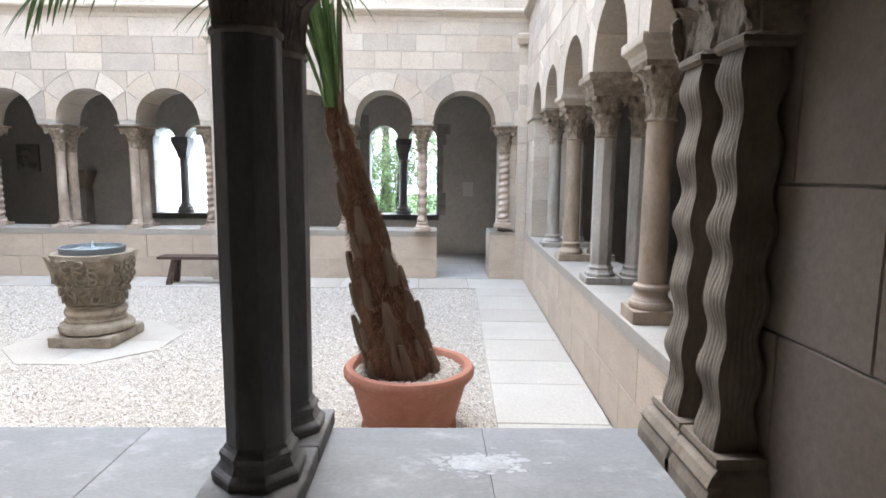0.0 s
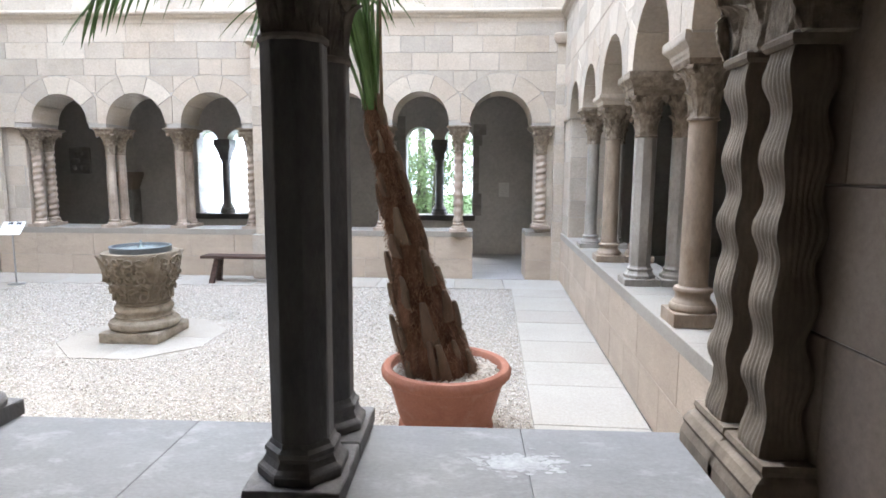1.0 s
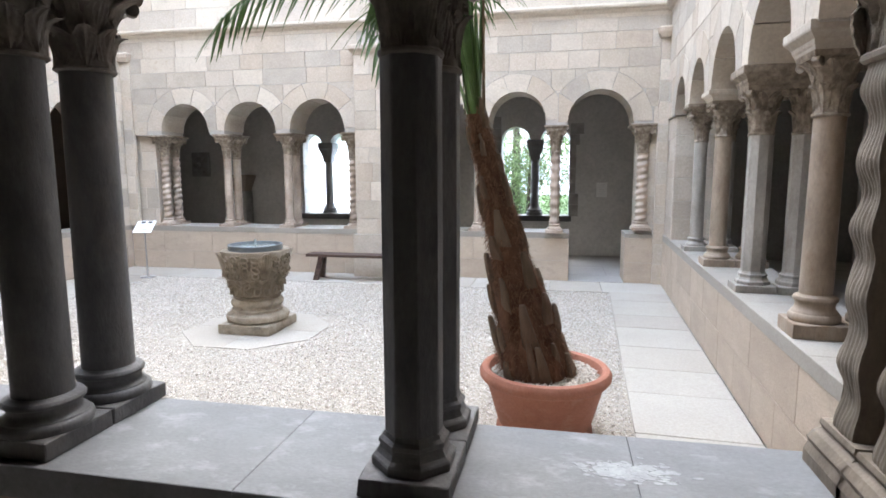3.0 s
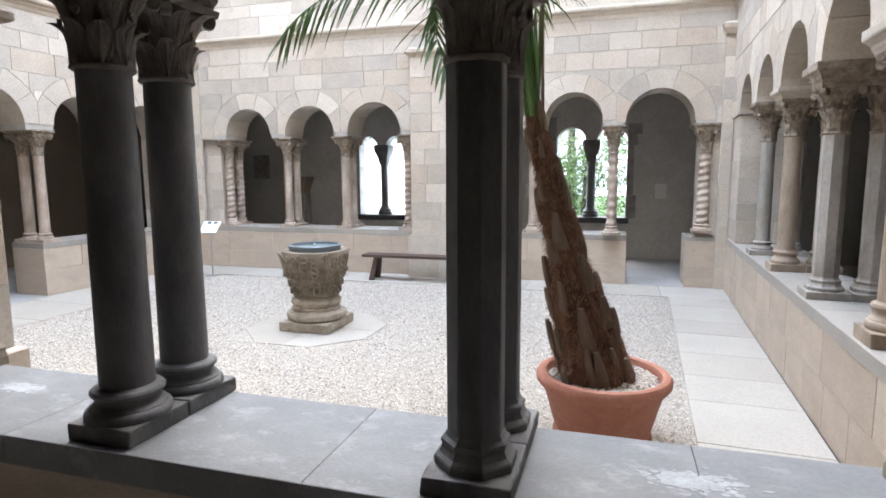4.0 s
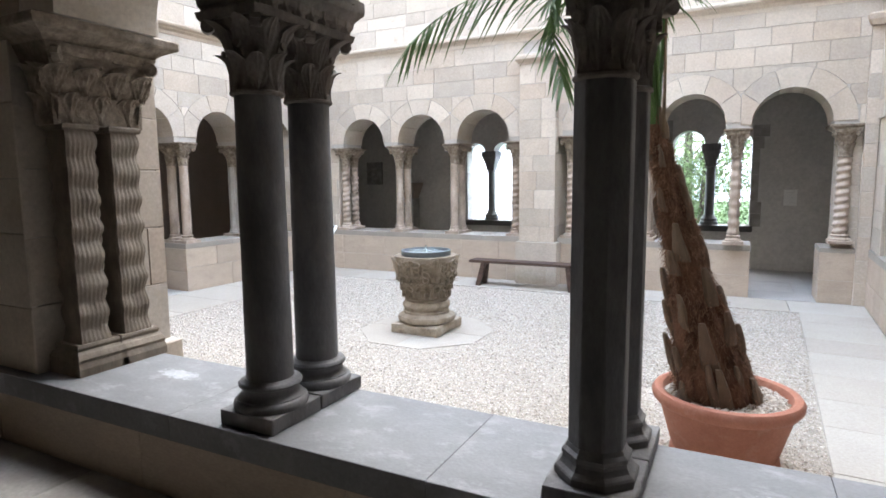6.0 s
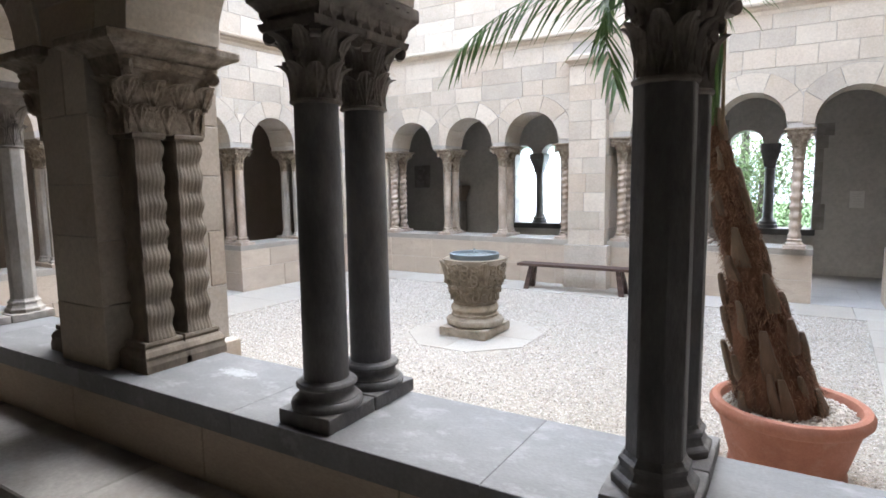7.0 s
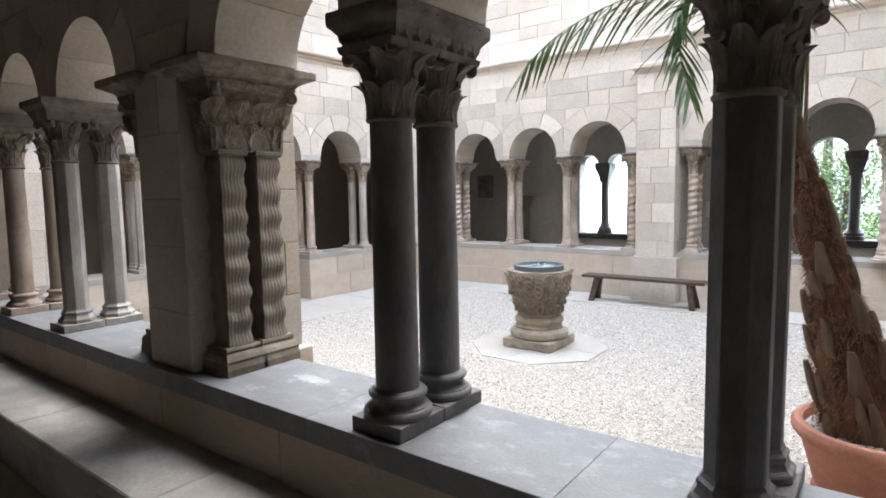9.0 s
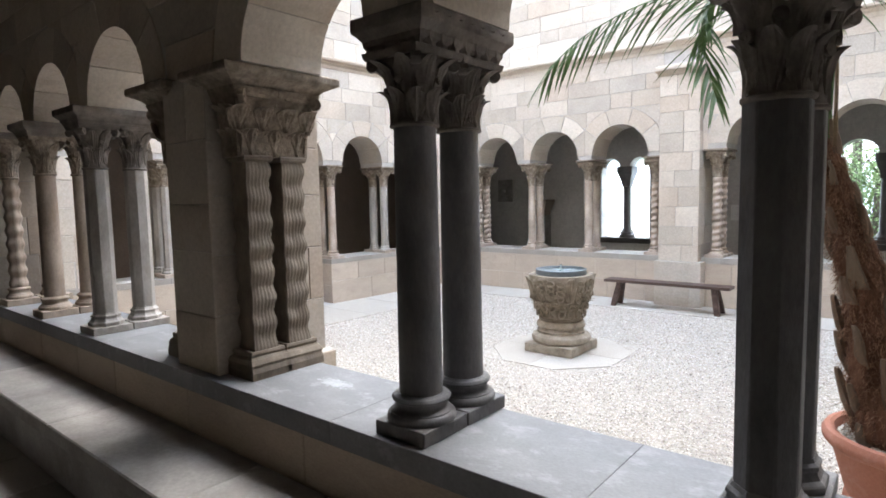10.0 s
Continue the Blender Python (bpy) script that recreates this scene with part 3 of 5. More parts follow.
cuts = [2.21, 3.02, 3.88, 4.63, 5.22, 5.88, 6.61, 7.19, 8.0, 8.55]
for a, b in zip(cuts, cuts[1:]):
    slab("paving_slab", 0.545, 1.315, a + 0.003, b - 0.003, -0.07, rng.uniform(-0.002, 0.002), PAVING, paving).matrix_basis = SKEW_E
x = -8.14
while x < 1.33:
    step = rng.uniform(0.7, 1.25)
    slab("paving_slab", x + 0.003, min(x + step, 1.335) - 0.003, 8.553, 9.335, -0.07, rng.uniform(-0.002, 0.002), PAVING, paving)
    x += step
y = 2.22
while y < 8.5:
    step = rng.uniform(0.6, 1.0)
    slab("paving_slab", -8.14, -6.75, y + 0.003, min(y + step, 8.55) - 0.003, -0.07, rng.uniform(-0.002, 0.002), PAVING, paving)
    y += step

# octagonal slab under the font, in four pieces
octagon = thing("octagonal_slab", "pale octagonal stone slab set in the gravel", "paving slab", pose(-3.43, 5.83, 0))
corners = [(0.79 * math.cos(radians(22.5 + 45 * i)), 0.79 * math.sin(radians(22.5 + 45 * i))) for i in range(8)]
for nx, nz in ((1, 1), (1, -1), (-1, 1), (-1, -1)):
    poly = clip(clip(corners, nx, 0, -0.002), 0, nz, -0.002)
    bm = rings(bmesh.new(), [[(u, v, z) for u, v in poly] for z in (-0.05, -0.004)])
    part("paving_slab", bm, PAVING, octagon)

# gallery floors round the court
for nm, x0, x1, y0, y1 in (("floor_south", -12, 5.6, -1.32, 1.56), ("floor_north", -12, 5.6, 9.97, 12.3), ("floor_east", 1.66, 5.6, 1.57, 9.96), ("floor_west", -12, -8.40, 1.57, 9.96)):
    fl = tagged(part(nm, box(x0, x1, y0, y1, -0.12, -0.006), MORTAR, None, "grey stone gallery floor"), category="floor", kind="structure")
    nearest = nm == "floor_south"
    size = 0.62 if nearest else 0.9
    yy = y0
    while yy < y1 - 0.05:
        xx = x0 - rng.uniform(0, size)
        while xx < x1:
            a, b = max(xx, x0), min(xx + size, x1)
            if b - a > 0.05 and -9.5 < b and a < 4:
                slab("floor_tile", a + 0.003, b - 0.003, yy + 0.003, min(yy + size, y1) - 0.003, -0.05, rng.uniform(-0.001, 0.001), FLOOR, fl, 0.003)
            xx += size
        yy += size
part_floor = [("threshold_north", -0.06, 0.78, 9.33, 9.98), ("threshold_west", -8.62, -7.96, 5.15, 6.3)]
for nm, x0, x1, y0, y1 in part_floor:
    tagged(part(nm, box(x0, x1, y0, y1, -0.10, 0.006, 0.004), FLOOR, None, "worn stone threshold of a passage"), category="threshold", kind="structure")

# ---- parapets ----
def parapet(name, m, u0, u1, w1, coping, slate, seed, inner=False, thick=0.10, long=0.75):
    """A low wall with faced blocks and a coping of slabs."""
    core = rings(bmesh.new(), [[m @ Vector((u, w, z)) for u, w in ((u0 + 0.01, 0.012), (u1 - 0.01, 0.012), (u1 - 0.01, w1 - 0.012), (u0 + 0.01, w1 - 0.012))] for z in (-0.05, 0.76 - thick + 0.01)])
    ob = tagged(part(name, core, MORTAR, None, "low parapet wall of pale stone blocks under the columns"), category="parapet wall", kind="structure")
    r = random.Random(seed)
    ashlar(ob, m, u0, u1, 0.0, 0.76 - thick, 0.0, PARAPET, r, high=0.34, long=long)
    back = m @ Matrix.Translation((0, w1, 0)) @ Matrix.Rotation(math.pi, 4, "Z")
    ashlar(ob, back, -u1, -u0, 0.0, 0.76 - thick, 0.0, PARAPET, r, high=0.34, long=long)
    for u, turn in ((u0, -math.pi / 2), (u1, math.pi / 2)):
        end = m @ Matrix.Translation((u, 0 if turn > 0 else w1, 0)) @ Matrix.Rotation(turn, 4, "Z")
        ashlar(ob, end, 0.0, w1, 0.0, 0.76 - thick, 0.0, PARAPET, r, high=0.34, long=0.9)
    for a, b in zip(coping, coping[1:]):
        e = 0.0025
        bm = rings(bmesh.new(), [[m @ Vector(p) for p in lo] for lo in (
            [(a + 0.0007, -0.004, 0.76 - thick), (b - 0.0007, -0.004, 0.76 - thick), (b - 0.0007, w1 + 0.004, 0.76 - thick), (a + 0.0007, w1 + 0.004, 0.76 - thick)],
            [(a + 0.0007, -0.004, 0.76 - e), (b - 0.0007, -0.004, 0.76 - e), (b - 0.0007, w1 + 0.004, 0.76 - e), (a + 0.0007, w1 + 0.004, 0.76 - e)],
            [(a + 0.002, e - 0.004, 0.76), (b - 0.002, e - 0.004, 0.76), (b - 0.002, w1 + 0.004 - e, 0.76), (a + 0.002, w1 + 0.004 - e, 0.76)])])
        part("coping_slab", bm, slate, ob)
    return ob


P_SOUTH = Matrix(((1, 0, 0, 0), (0, 1, 0, 1.57), (0, 0, 1, 0), (0, 0, 0, 1)))
parapet("parapet_south", P_SOUTH, -7.98, 0.78, 0.595, [-7.98, -6.3, -4.9, -3.6, -2.35, -1.12, 0.06, 0.78], COPING, 11, thick=0.11, long=1.1)
parapet("parapet_east", EAST, -9.30, -2.22, 0.64, [-9.30, -8.3, -7.1, -5.9, -4.6, -3.3, -2.22], COPING_PALE, 12, thick=0.09)
parapet("parapet_north", NORTH, -7.85, -0.06, 0.62, [-7.85, -6.6, -5.4, -4.2, -2.6, -1.3, -0.06], COPING_PALE, 13, thick=0.09)
parapet("parapet_north_end", NORTH, 0.78, 1.33, 0.62, [0.78, 1.33], COPING_PALE, 14, thick=0.06)
parapet("parapet_west", WEST, 6.28, 9.34, 0.62, [6.28, 7.2, 8.3, 9.34], COPING_PALE, 15, thick=0.08)
parapet("parapet_west_end", WEST, 2.22, 5.15, 0.62, [2.22, 3.6, 5.15], COPING_PALE, 16, thick=0.08)

# flecks of pale lime bloom on the near coping
for cx, cy, ax, ay, seed in ((0.04, 1.91, 0.12, 0.048, 5), (-2.75, 1.95, 0.09, 0.035, 6)):
    rl = random.Random(seed)
    bm = bmesh.new()
    for k in range(420):
        x, y = cx + rl.gauss(0, 0.55) * ax, cy + rl.gauss(0, 0.55) * ay
        q, turn = rl.uniform(0.002, 0.011), rl.uniform(-0.5, 0.5)
        top = 0.7605 + rl.uniform(0, 0.0008)
        lo = [(x + 1.8 * q * rl.uniform(0.6, 1.2) * math.cos(a + turn), y + q * rl.uniform(0.6, 1.2) * math.sin(a + turn)) for a in [math.pi * j / 4 for j in range(8)]]
        rings(bm, [[(u, v, z) for u, v in lo] for z in (0.757, top)])
    tagged(part("lime_stain", bm, PATCH, None, "whitish lime bloom flecks on the grey coping"), category="stain", kind="stuff")

# stone bench along the inside of the near parapet
sb = thing("stone_bench", "long grey stone bench built along the gallery side of the parapet", "bench", pose(0, 0, 0))
for a, b in zip([-7.7, -6.2, -4.5, -2.9, -1.2, 0.4], [-6.2, -4.5, -2.9, -1.2, 0.4, 0.77]):
    slab("seat_slab", a + 0.002, b - 0.002, 1.06, 1.564, 0.31, 0.40, BENCH_STONE, sb, 0.008)
part("front_wall", box(-7.7, 0.77, 1.10, 1.562, 0.0, 0.312), BENCH_STONE, sb)

# ---- arcade walls ----
RING = 0.27
N_W = [(-6.66, 0.455, 2.43), (-5.42, 0.475, 2.42), (-4.20, 0.48, 2.43)]
N_E = [(-2.11, 0.43, 2.49), (-0.89, 0.435, 2.49), (0.355, 0.48, 2.45)]
LIME_LABEL = "arcaded wall of pale limestone blocks and round arches"
# Wall tops up to 10.4 m are unseen, added to cut the sky light.
wn_ = wall_core("wall_north_west", NORTH, -7.9, -3.17, 2.36, 10.4, 0.0, 0.60, N_W, MORTAR, LIME_LABEL)
wm_ = wall_core("wall_north_east", NORTH, -3.17, 1.34, 2.41, 10.4, 0.0, 0.60, N_E, MORTAR, LIME_LABEL)
r1 = random.Random(21)
voussoirs(wn_, NORTH, N_W, -0.010, 0.612, RING, 5, [a[0] for a in N_W], LIME)
voussoirs(wm_, NORTH, N_E, -0.010, 0.612, RING, 5, [a[0] for a in N_E], LIME)
ashlar(wn_, NORTH, -7.9, -3.46, 2.36, 3.95, -0.008, LIME, r1, N_W, RING)
ashlar(wm_, NORTH, -2.88, 1.34, 2.41, 4.02, -0.008, LIME, r1, N_E, RING)
ashlar(wn_, NORTH, -7.9, -3.17, 4.15, 10.35, -0.008, LIME, r1, long=0.6)
ashlar(wm_, NORTH, -3.17, 1.34, 4.13, 10.35, -0.008, LIME, r1, long=0.6)
E_A = [(-8.15, 0.43, 2.46), (-6.96, 0.44, 2.46), (-5.71, 0.47, 2.46), (-4.40, 0.47, 2.46), (-3.02, 0.49, 2.46)]
we_ = wall_core("wall_east", EAST, -9.34, -2.16, 2.45, 10.4, 0.0, 0.60, E_A, MORTAR, LIME_LABEL)
voussoirs(we_, EAST, E_A, -0.010, 0.612, RING, 5, [a[0] for a in E_A], LIME)
ashlar(we_, EAST, -9.33, -2.16, 2.45, 4.02, -0.008, LIME, r1, E_A, RING)
ashlar(we_, EAST, -9.33, -2.16, 4.13, 10.35, -0.008, LIME, r1, long=0.65)
W_A = [(3.0, 0.45, 2.42), (4.35, 0.45, 2.42), (5.72, 0.46, 2.42), (7.05, 0.45, 2.42), (8.25, 0.45, 2.42)]
ww_ = wall_core("wall_west", WEST, 2.16, 9.34, 2.34, 10.4, 0.0, 0.60, W_A, MORTAR, LIME_LABEL)
voussoirs(ww_, WEST, W_A, -0.010, 0.612, RING, 5, [a[0] for a in W_A], LIME)
ashlar(ww_, WEST, 2.16, 9.33, 2.34, 3.93, -0.008, LIME, r1, W_A, RING)
ashlar(ww_, WEST, 2.16, 9.33, 4.13, 10.35, -0.008, LIME, r1, long=0.65)
S_A = [(0.08, 0.49, 2.50), (-1.275, 0.47, 2.50), (-2.59, 0.46, 2.50), (-4.63, 0.47, 2.50), (-5.875, 0.43, 2.50), (-6.97, 0.40, 2.50)]
ws_ = wall_core("wall_south", SOUTH_IN, -8.15, 1.34, 2.48, 10.4, 0.0, 0.50, S_A, MORTAR, LIME_LABEL)
voussoirs(ws_, SOUTH_IN, S_A, -0.010, 0.512, RING, 5, [a[0] for a in S_A], LIME)
ashlar(ws_, SOUTH_IN, -8.15, 1.34, 2.48, 3.7, -0.008, LIME, r1, S_A, RING, long=0.8)
ashlar(ws_, SOUTH_OUT, -1.34, 8.15, 2.48, 4.0, -0.008, LIME, r1, [(-a, b, c) for a, b, c in S_A], RING, high=0.3, long=0.7)

# string course all round
PROF = [(0.02, -0.10), (-0.012, -0.10), (-0.02, -0.05), (-0.05, -0.02), (-0.055, 0.0), (-0.095, 0.02), (-0.105, 0.05), (-0.10, 0.075), (-0.01, 0.10), (0.02, 0.10)]
for m, a, b, z in ((NORTH, -7.9, 1.34, 4.05), (EAST, -9.3, -2.2, 4.03), (WEST, 2.2, 9.3, 4.03), (SOUTH_OUT, -1.34, 7.7, 4.08)):
    moulding("string_course", m, a, b, [(w, z + dz) for w, dz in PROF], LIME, "moulded pale stone string course")


def pier(name, x0, x1, y0, y1, z0, z1, faces, seed, label, high=0.30, long=0.42, material=None):
    """A stone pier with faced blocks on the named sides."""
    r = random.Random(seed)
    ob = tagged(part(name, box(x0 + 0.01, x1 - 0.01, y0 + 0.01, y1 - 0.01, z0, z1), MORTAR, None, label), category="pier", kind="structure")
    for f in faces:
        if f == "s":
            m, a, b = Matrix.Translation((0, y0 + 0.004, 0)), x0, x1
        elif f == "n":
            m, a, b = Matrix.Translation((0, y1 - 0.004, 0)) @ Matrix.Rotation(math.pi, 4, "Z"), -x1, -x0
        elif f == "e":
            m, a, b = Matrix.Translation((x1 - 0.004, 0, 0)) @ Matrix.Rotation(math.pi / 2, 4, "Z"), y0, y1
        else:
            m, a, b = Matrix.Translation((x0 + 0.004, 0, 0)) @ Matrix.Rotation(-math.pi / 2, 4, "Z"), -y1, -y0
        ashlar(ob, m, a, b, z0, z1, -0.004, material or LIME, r, high=high, long=long)
    return ob


# buttress on the north side, with a stepped foot and a moulded head
bp = pier("pier_north", -3.48, -2.88, 9.17, 9.95, 0.70, 3.55, "sew", 31, "buttress pier of pale stone blocks")
pier("pier_north_foot", -3.52, -2.82, 9.10, 9.36, 0.0, 0.70, "sew", 32, "foot of the buttress pier, weathered stone", 0.35, 0.7)
tagged(part("pier_cap", square_stack([(0.31, 0.22, 3.55), (0.32, 0.23, 3.58), (0.355, 0.265, 3.61), (0.37, 0.28, 3.63), (0.37, 0.28, 3.68), (0.31, 0.22, 3.71)], None, -3.18, 9.38), LIME, None, "moulded stone cap of the buttress"), category="pier cap", kind="structure")
# corner pilasters
for nm, x0, x1, seed in (("pier_corner_ne", 1.18, 1.33, 33), ("pier_corner_nw", -7.84, -7.65, 34)):
    pier(nm, x0, x1, 9.29, 9.36, 0.0 if x0 > 0 else 0.76, 3.62, "sew", seed, "slender corner pilaster of pale stone")
    tagged(part("pier_cap", square_stack([(0.085, 0.09, 3.62), (0.12, 0.12, 3.69), (0.125, 0.125, 3.75), (0.08, 0.08, 3.78)], None, (x0 + x1) / 2, 9.34), LIME, None, "moulded cap of the corner pilaster"), category="pier cap", kind="structure")
pier("pier_north_jamb_east", 0.93, 1.34, 9.42, 9.94, 0.76, 2.41, "sw", 35, "stone jamb beside the passage", 0.3, 0.5)
pier("pier_north_jamb_west", -7.9, -7.32, 9.42, 9.94, 0.76, 2.36, "se", 36, "stone jamb at the arcade's end", 0.3, 0.5)
pier("pier_east_jamb", 1.34, 1.94, 8.62, 9.95, 0.76, 2.45, "sw", 37, "stone jamb at the east arcade's end", 0.3, 0.5).matrix_basis = SKEW_E
pier("pier_west_jamb", -8.47, -7.85, 8.72, 9.95, 0.76, 2.35, "sen", 38, "stone jamb at the west arcade's end", 0.3, 0.5).matrix_basis = SKEW_W
pier("pier_west_south", -8.47, -7.85, 2.2, 2.52, 0.76, 2.35, "sen", 39, "stone jamb at the west arcade's south end", 0.3, 0.5).matrix_basis = SKEW_W
# near piers
pier("pier_south", -3.89, -3.41, 1.63, 2.42, 0.76, 2.49, "snew", 40, "square pier of large pale stone blocks", 0.36, 0.7)
pier("pier_south_foot", -3.98, -3.33, 2.17, 2.44, 0.0, 0.76, "new", 41, "foot of the near pier on the court side", 0.35, 0.7)
pier("pier_south_upper", -3.92, -3.34, 2.17, 2.42, 2.48, 3.6, "new", 45, "upper part of the near pier", 0.36, 0.7)
# the corner pier's shade is put into its brown stone colour
pier("pier_corner_se", 0.785, 2.1, 1.22, 2.20, 0.0, 2.49, "snw", 42, "corner pier of large brown stone blocks, darkened in colour for its shade", 0.45, 0.9, SHADE_BROWN)
pier("pier_corner_sw", -8.85, -7.67, 1.05, 2.20, 0.0, 2.49, "sne", 43, "corner pier of stone blocks at the gallery's end", 0.45, 0.9)
pier("pier_corner_sw_foot", -8.9, -7.61, 0.97, 1.56, 0.0, 0.62, "sne", 44, "foot of the corner pier", 0.31, 0.6)

# ---- columns round the court ----
S_ROT = Matrix.Identity(4)
E_ROT = Matrix.Rotation(math.pi / 2, 4, "Z")


def at(x, y, z=0.0, turned=False):
    return Matrix.Translation((x, y, z)) @ (E_ROT if turned else S_ROT)


column_pair(at(-0.61, 1.905), ("octagon",), 0.086, 0.76, 2.50, DARK, CARVED_DARK, "pair of dark octagonal stone columns with leaf capitals", base_h=0.16, cap_h=0.35, ab_h=0.14, ab=(0.195, 0.315), style=1, group="near arcade columns", rich=True)
column_pair(at(-1.94, 1.895), ("round",), 0.095, 0.76, 2.50, DARK, CARVED_DARK, "pair of dark round stone columns with leaf capitals", base_h=0.18, cap_h=0.30, ab_h=0.14, ab=(0.195, 0.315), style=0, group="near arcade columns", rich=True)
column_pair(at(-5.30, 1.895), ("octagon",), 0.085, 0.76, 2.50, GREY, CARVED_DARK, "pair of grey octagonal marble columns with leaf capitals", base_h=0.16, cap_h=0.34, ab=(0.22, 0.35), style=1, group="near arcade columns")
column_pair(at(-6.45, 1.895), ("round",), 0.085, 0.76, 2.50, MARBLE, CARVED, "pair of warm brown worn round columns", ab_mat=CARVED_DARK, base_h=0.18, cap_h=0.34, ab=(0.22, 0.35), style=2, group="near arcade columns")
column_pair(at(-7.50, 1.895), ("beads",), 0.075, 0.76, 2.50, MARBLE, CARVED, "pair of columns with bulging banded shafts at the corner", ab_mat=CARVED_DARK, base_h=0.18, cap_h=0.40, ab_h=0.06, ab=(0.19, 0.33), style=0, group="near arcade columns")

column_pair(SKEW_E @ at(1.635, 3.75, 0, True), ("round",), 0.085, 0.76, 2.47, MARBLE, CARVED, "pair of warm marble columns under a plain moulded block", ab_mat=LIME, base_h=0.24, cap_h=0.34, ab_h=0.14, ab=(0.22, 0.35), style=2, group="east arcade columns")
column_pair(SKEW_E @ at(1.635, 5.06, 0, True), ("octagon",), 0.085, 0.76, 2.47, GREY, CARVED, "pair of grey octagonal marble columns with joined carved capitals", base_h=0.16, cap_h=0.36, ab_h=0.14, ab=(0.21, 0.35), style=0, group="east arcade columns")
column_pair(SKEW_E @ at(1.635, 6.37, 0, True), ("round",), 0.08, 0.76, 2.47, MARBLE, CARVED, "pair of round marble columns on moulded bases", ab_mat=LIME, base_h=0.2, cap_h=0.34, ab_h=0.10, ab=(0.20, 0.34), style=1, group="east arcade columns")
column_pair(SKEW_E @ at(1.635, 7.55, 0, True), ("octagon", "round"), 0.075, 0.76, 2.47, GREY, CARVED, "pair of slender grey columns with carved capitals", base_h=0.16, cap_h=0.34, ab_h=0.09, ab=(0.19, 0.34), style=2, group="east arcade columns")

column_pair(at(-7.20, 9.64), ("twist",), 0.075, 0.76, 2.36, PALE_MARBLE, CARVED, "pair of spiral twisted columns against the jamb", base_h=0.13, cap_h=0.30, ab_h=0.07, ab=(0.19, 0.32), style=1, group="north arcade columns")
column_pair(at(-5.96, 9.64), ("carved",), 0.070, 0.76, 2.36, PALE_MARBLE, CARVED, "pair of carved columns with scrolled capitals", base_h=0.13, cap_h=0.36, ab_h=0.06, ab=(0.19, 0.32), style=0, group="north arcade columns")
column_pair(at(-4.81, 9.64), ("octagon",), 0.072, 0.76, 2.36, PALE_MARBLE, CARVED, "pair of plain faceted columns with carved capitals", base_h=0.14, cap_h=0.30, ab_h=0.06, ab=(0.19, 0.32), style=1, group="north arcade columns")
column_pair(at(-3.64, 9.64), ("twist",), 0.07, 0.76, 2.36, PALE_MARBLE, CARVED, "pair of twisted columns against the buttress", base_h=0.13, cap_h=0.36, ab_h=0.06, ab=(0.17, 0.32), style=0, group="north arcade columns")
column_pair(at(-2.70, 9.64), ("twist",), 0.07, 0.76, 2.41, PALE_MARBLE, CARVED, "pair of twisted columns against the buttress", base_h=0.13, cap_h=0.36, ab_h=0.06, ab=(0.17, 0.32), style=0, group="north arcade columns")
column_pair(at(-1.51, 9.64), ("round",), 0.07, 0.76, 2.41, PALE_MARBLE, CARVED, "pair of plain round columns with carved capitals", base_h=0.14, cap_h=0.34, ab_h=0.06, ab=(0.19, 0.32), style=2, group="north arcade columns")
column_pair(at(-0.29, 9.52), ("beads",), 0.072, 0.76, 2.41, PALE_MARBLE, CARVED, "column with a zigzag banded shaft and leaf capital", base_h=0.14, cap_h=0.36, ab_h=0.06, ab=(0.19, 0.22), style=2, group="north arcade columns", singles=(0,))
column_pair(at(1.00, 9.58), ("twist",), 0.085, 0.82, 2.41, PALE_MARBLE, CARVED, "twisted column set against the passage jamb", base_h=0.13, cap_h=0.36, ab_h=0.07, ab=(0.20, 0.26), style=1, group="north arcade columns", singles=(0,))

column_pair(SKEW_W @ at(-8.15, 6.44, 0, True), ("round",), 0.072, 0.76, 2.35, PALE_MARBLE, CARVED, "pair of warm marble columns with carved capitals", base_h=0.13, cap_h=0.30, ab_h=0.06, ab=(0.18, 0.31), style=0, group="west arcade columns")
column_pair(SKEW_W @ at(-8.15, 7.66, 0, True), ("octagon",), 0.07, 0.76, 2.35, GREY, CARVED, "pair of grey marble columns with carved capitals", base_h=0.13, cap_h=0.30, ab_h=0.06, ab=(0.18, 0.31), style=1, group="west arcade columns")
column_pair(SKEW_W @ at(-8.15, 5.0, 0, True), ("round",), 0.072, 0.76, 2.35, PALE_MARBLE, CARVED, "pair of warm marble columns with carved capitals", base_h=0.13, cap_h=0.30, ab_h=0.06, ab=(0.18, 0.31), style=0, group="west arcade columns")
column_pair(SKEW_W @ at(-8.15, 3.66, 0, True), ("octagon",), 0.07, 0.76, 2.35, GREY, CARVED, "pair of grey marble columns with carved capitals", base_h=0.13, cap_h=0.30, ab_h=0.06, ab=(0.18, 0.31), style=1, group="west arcade columns")


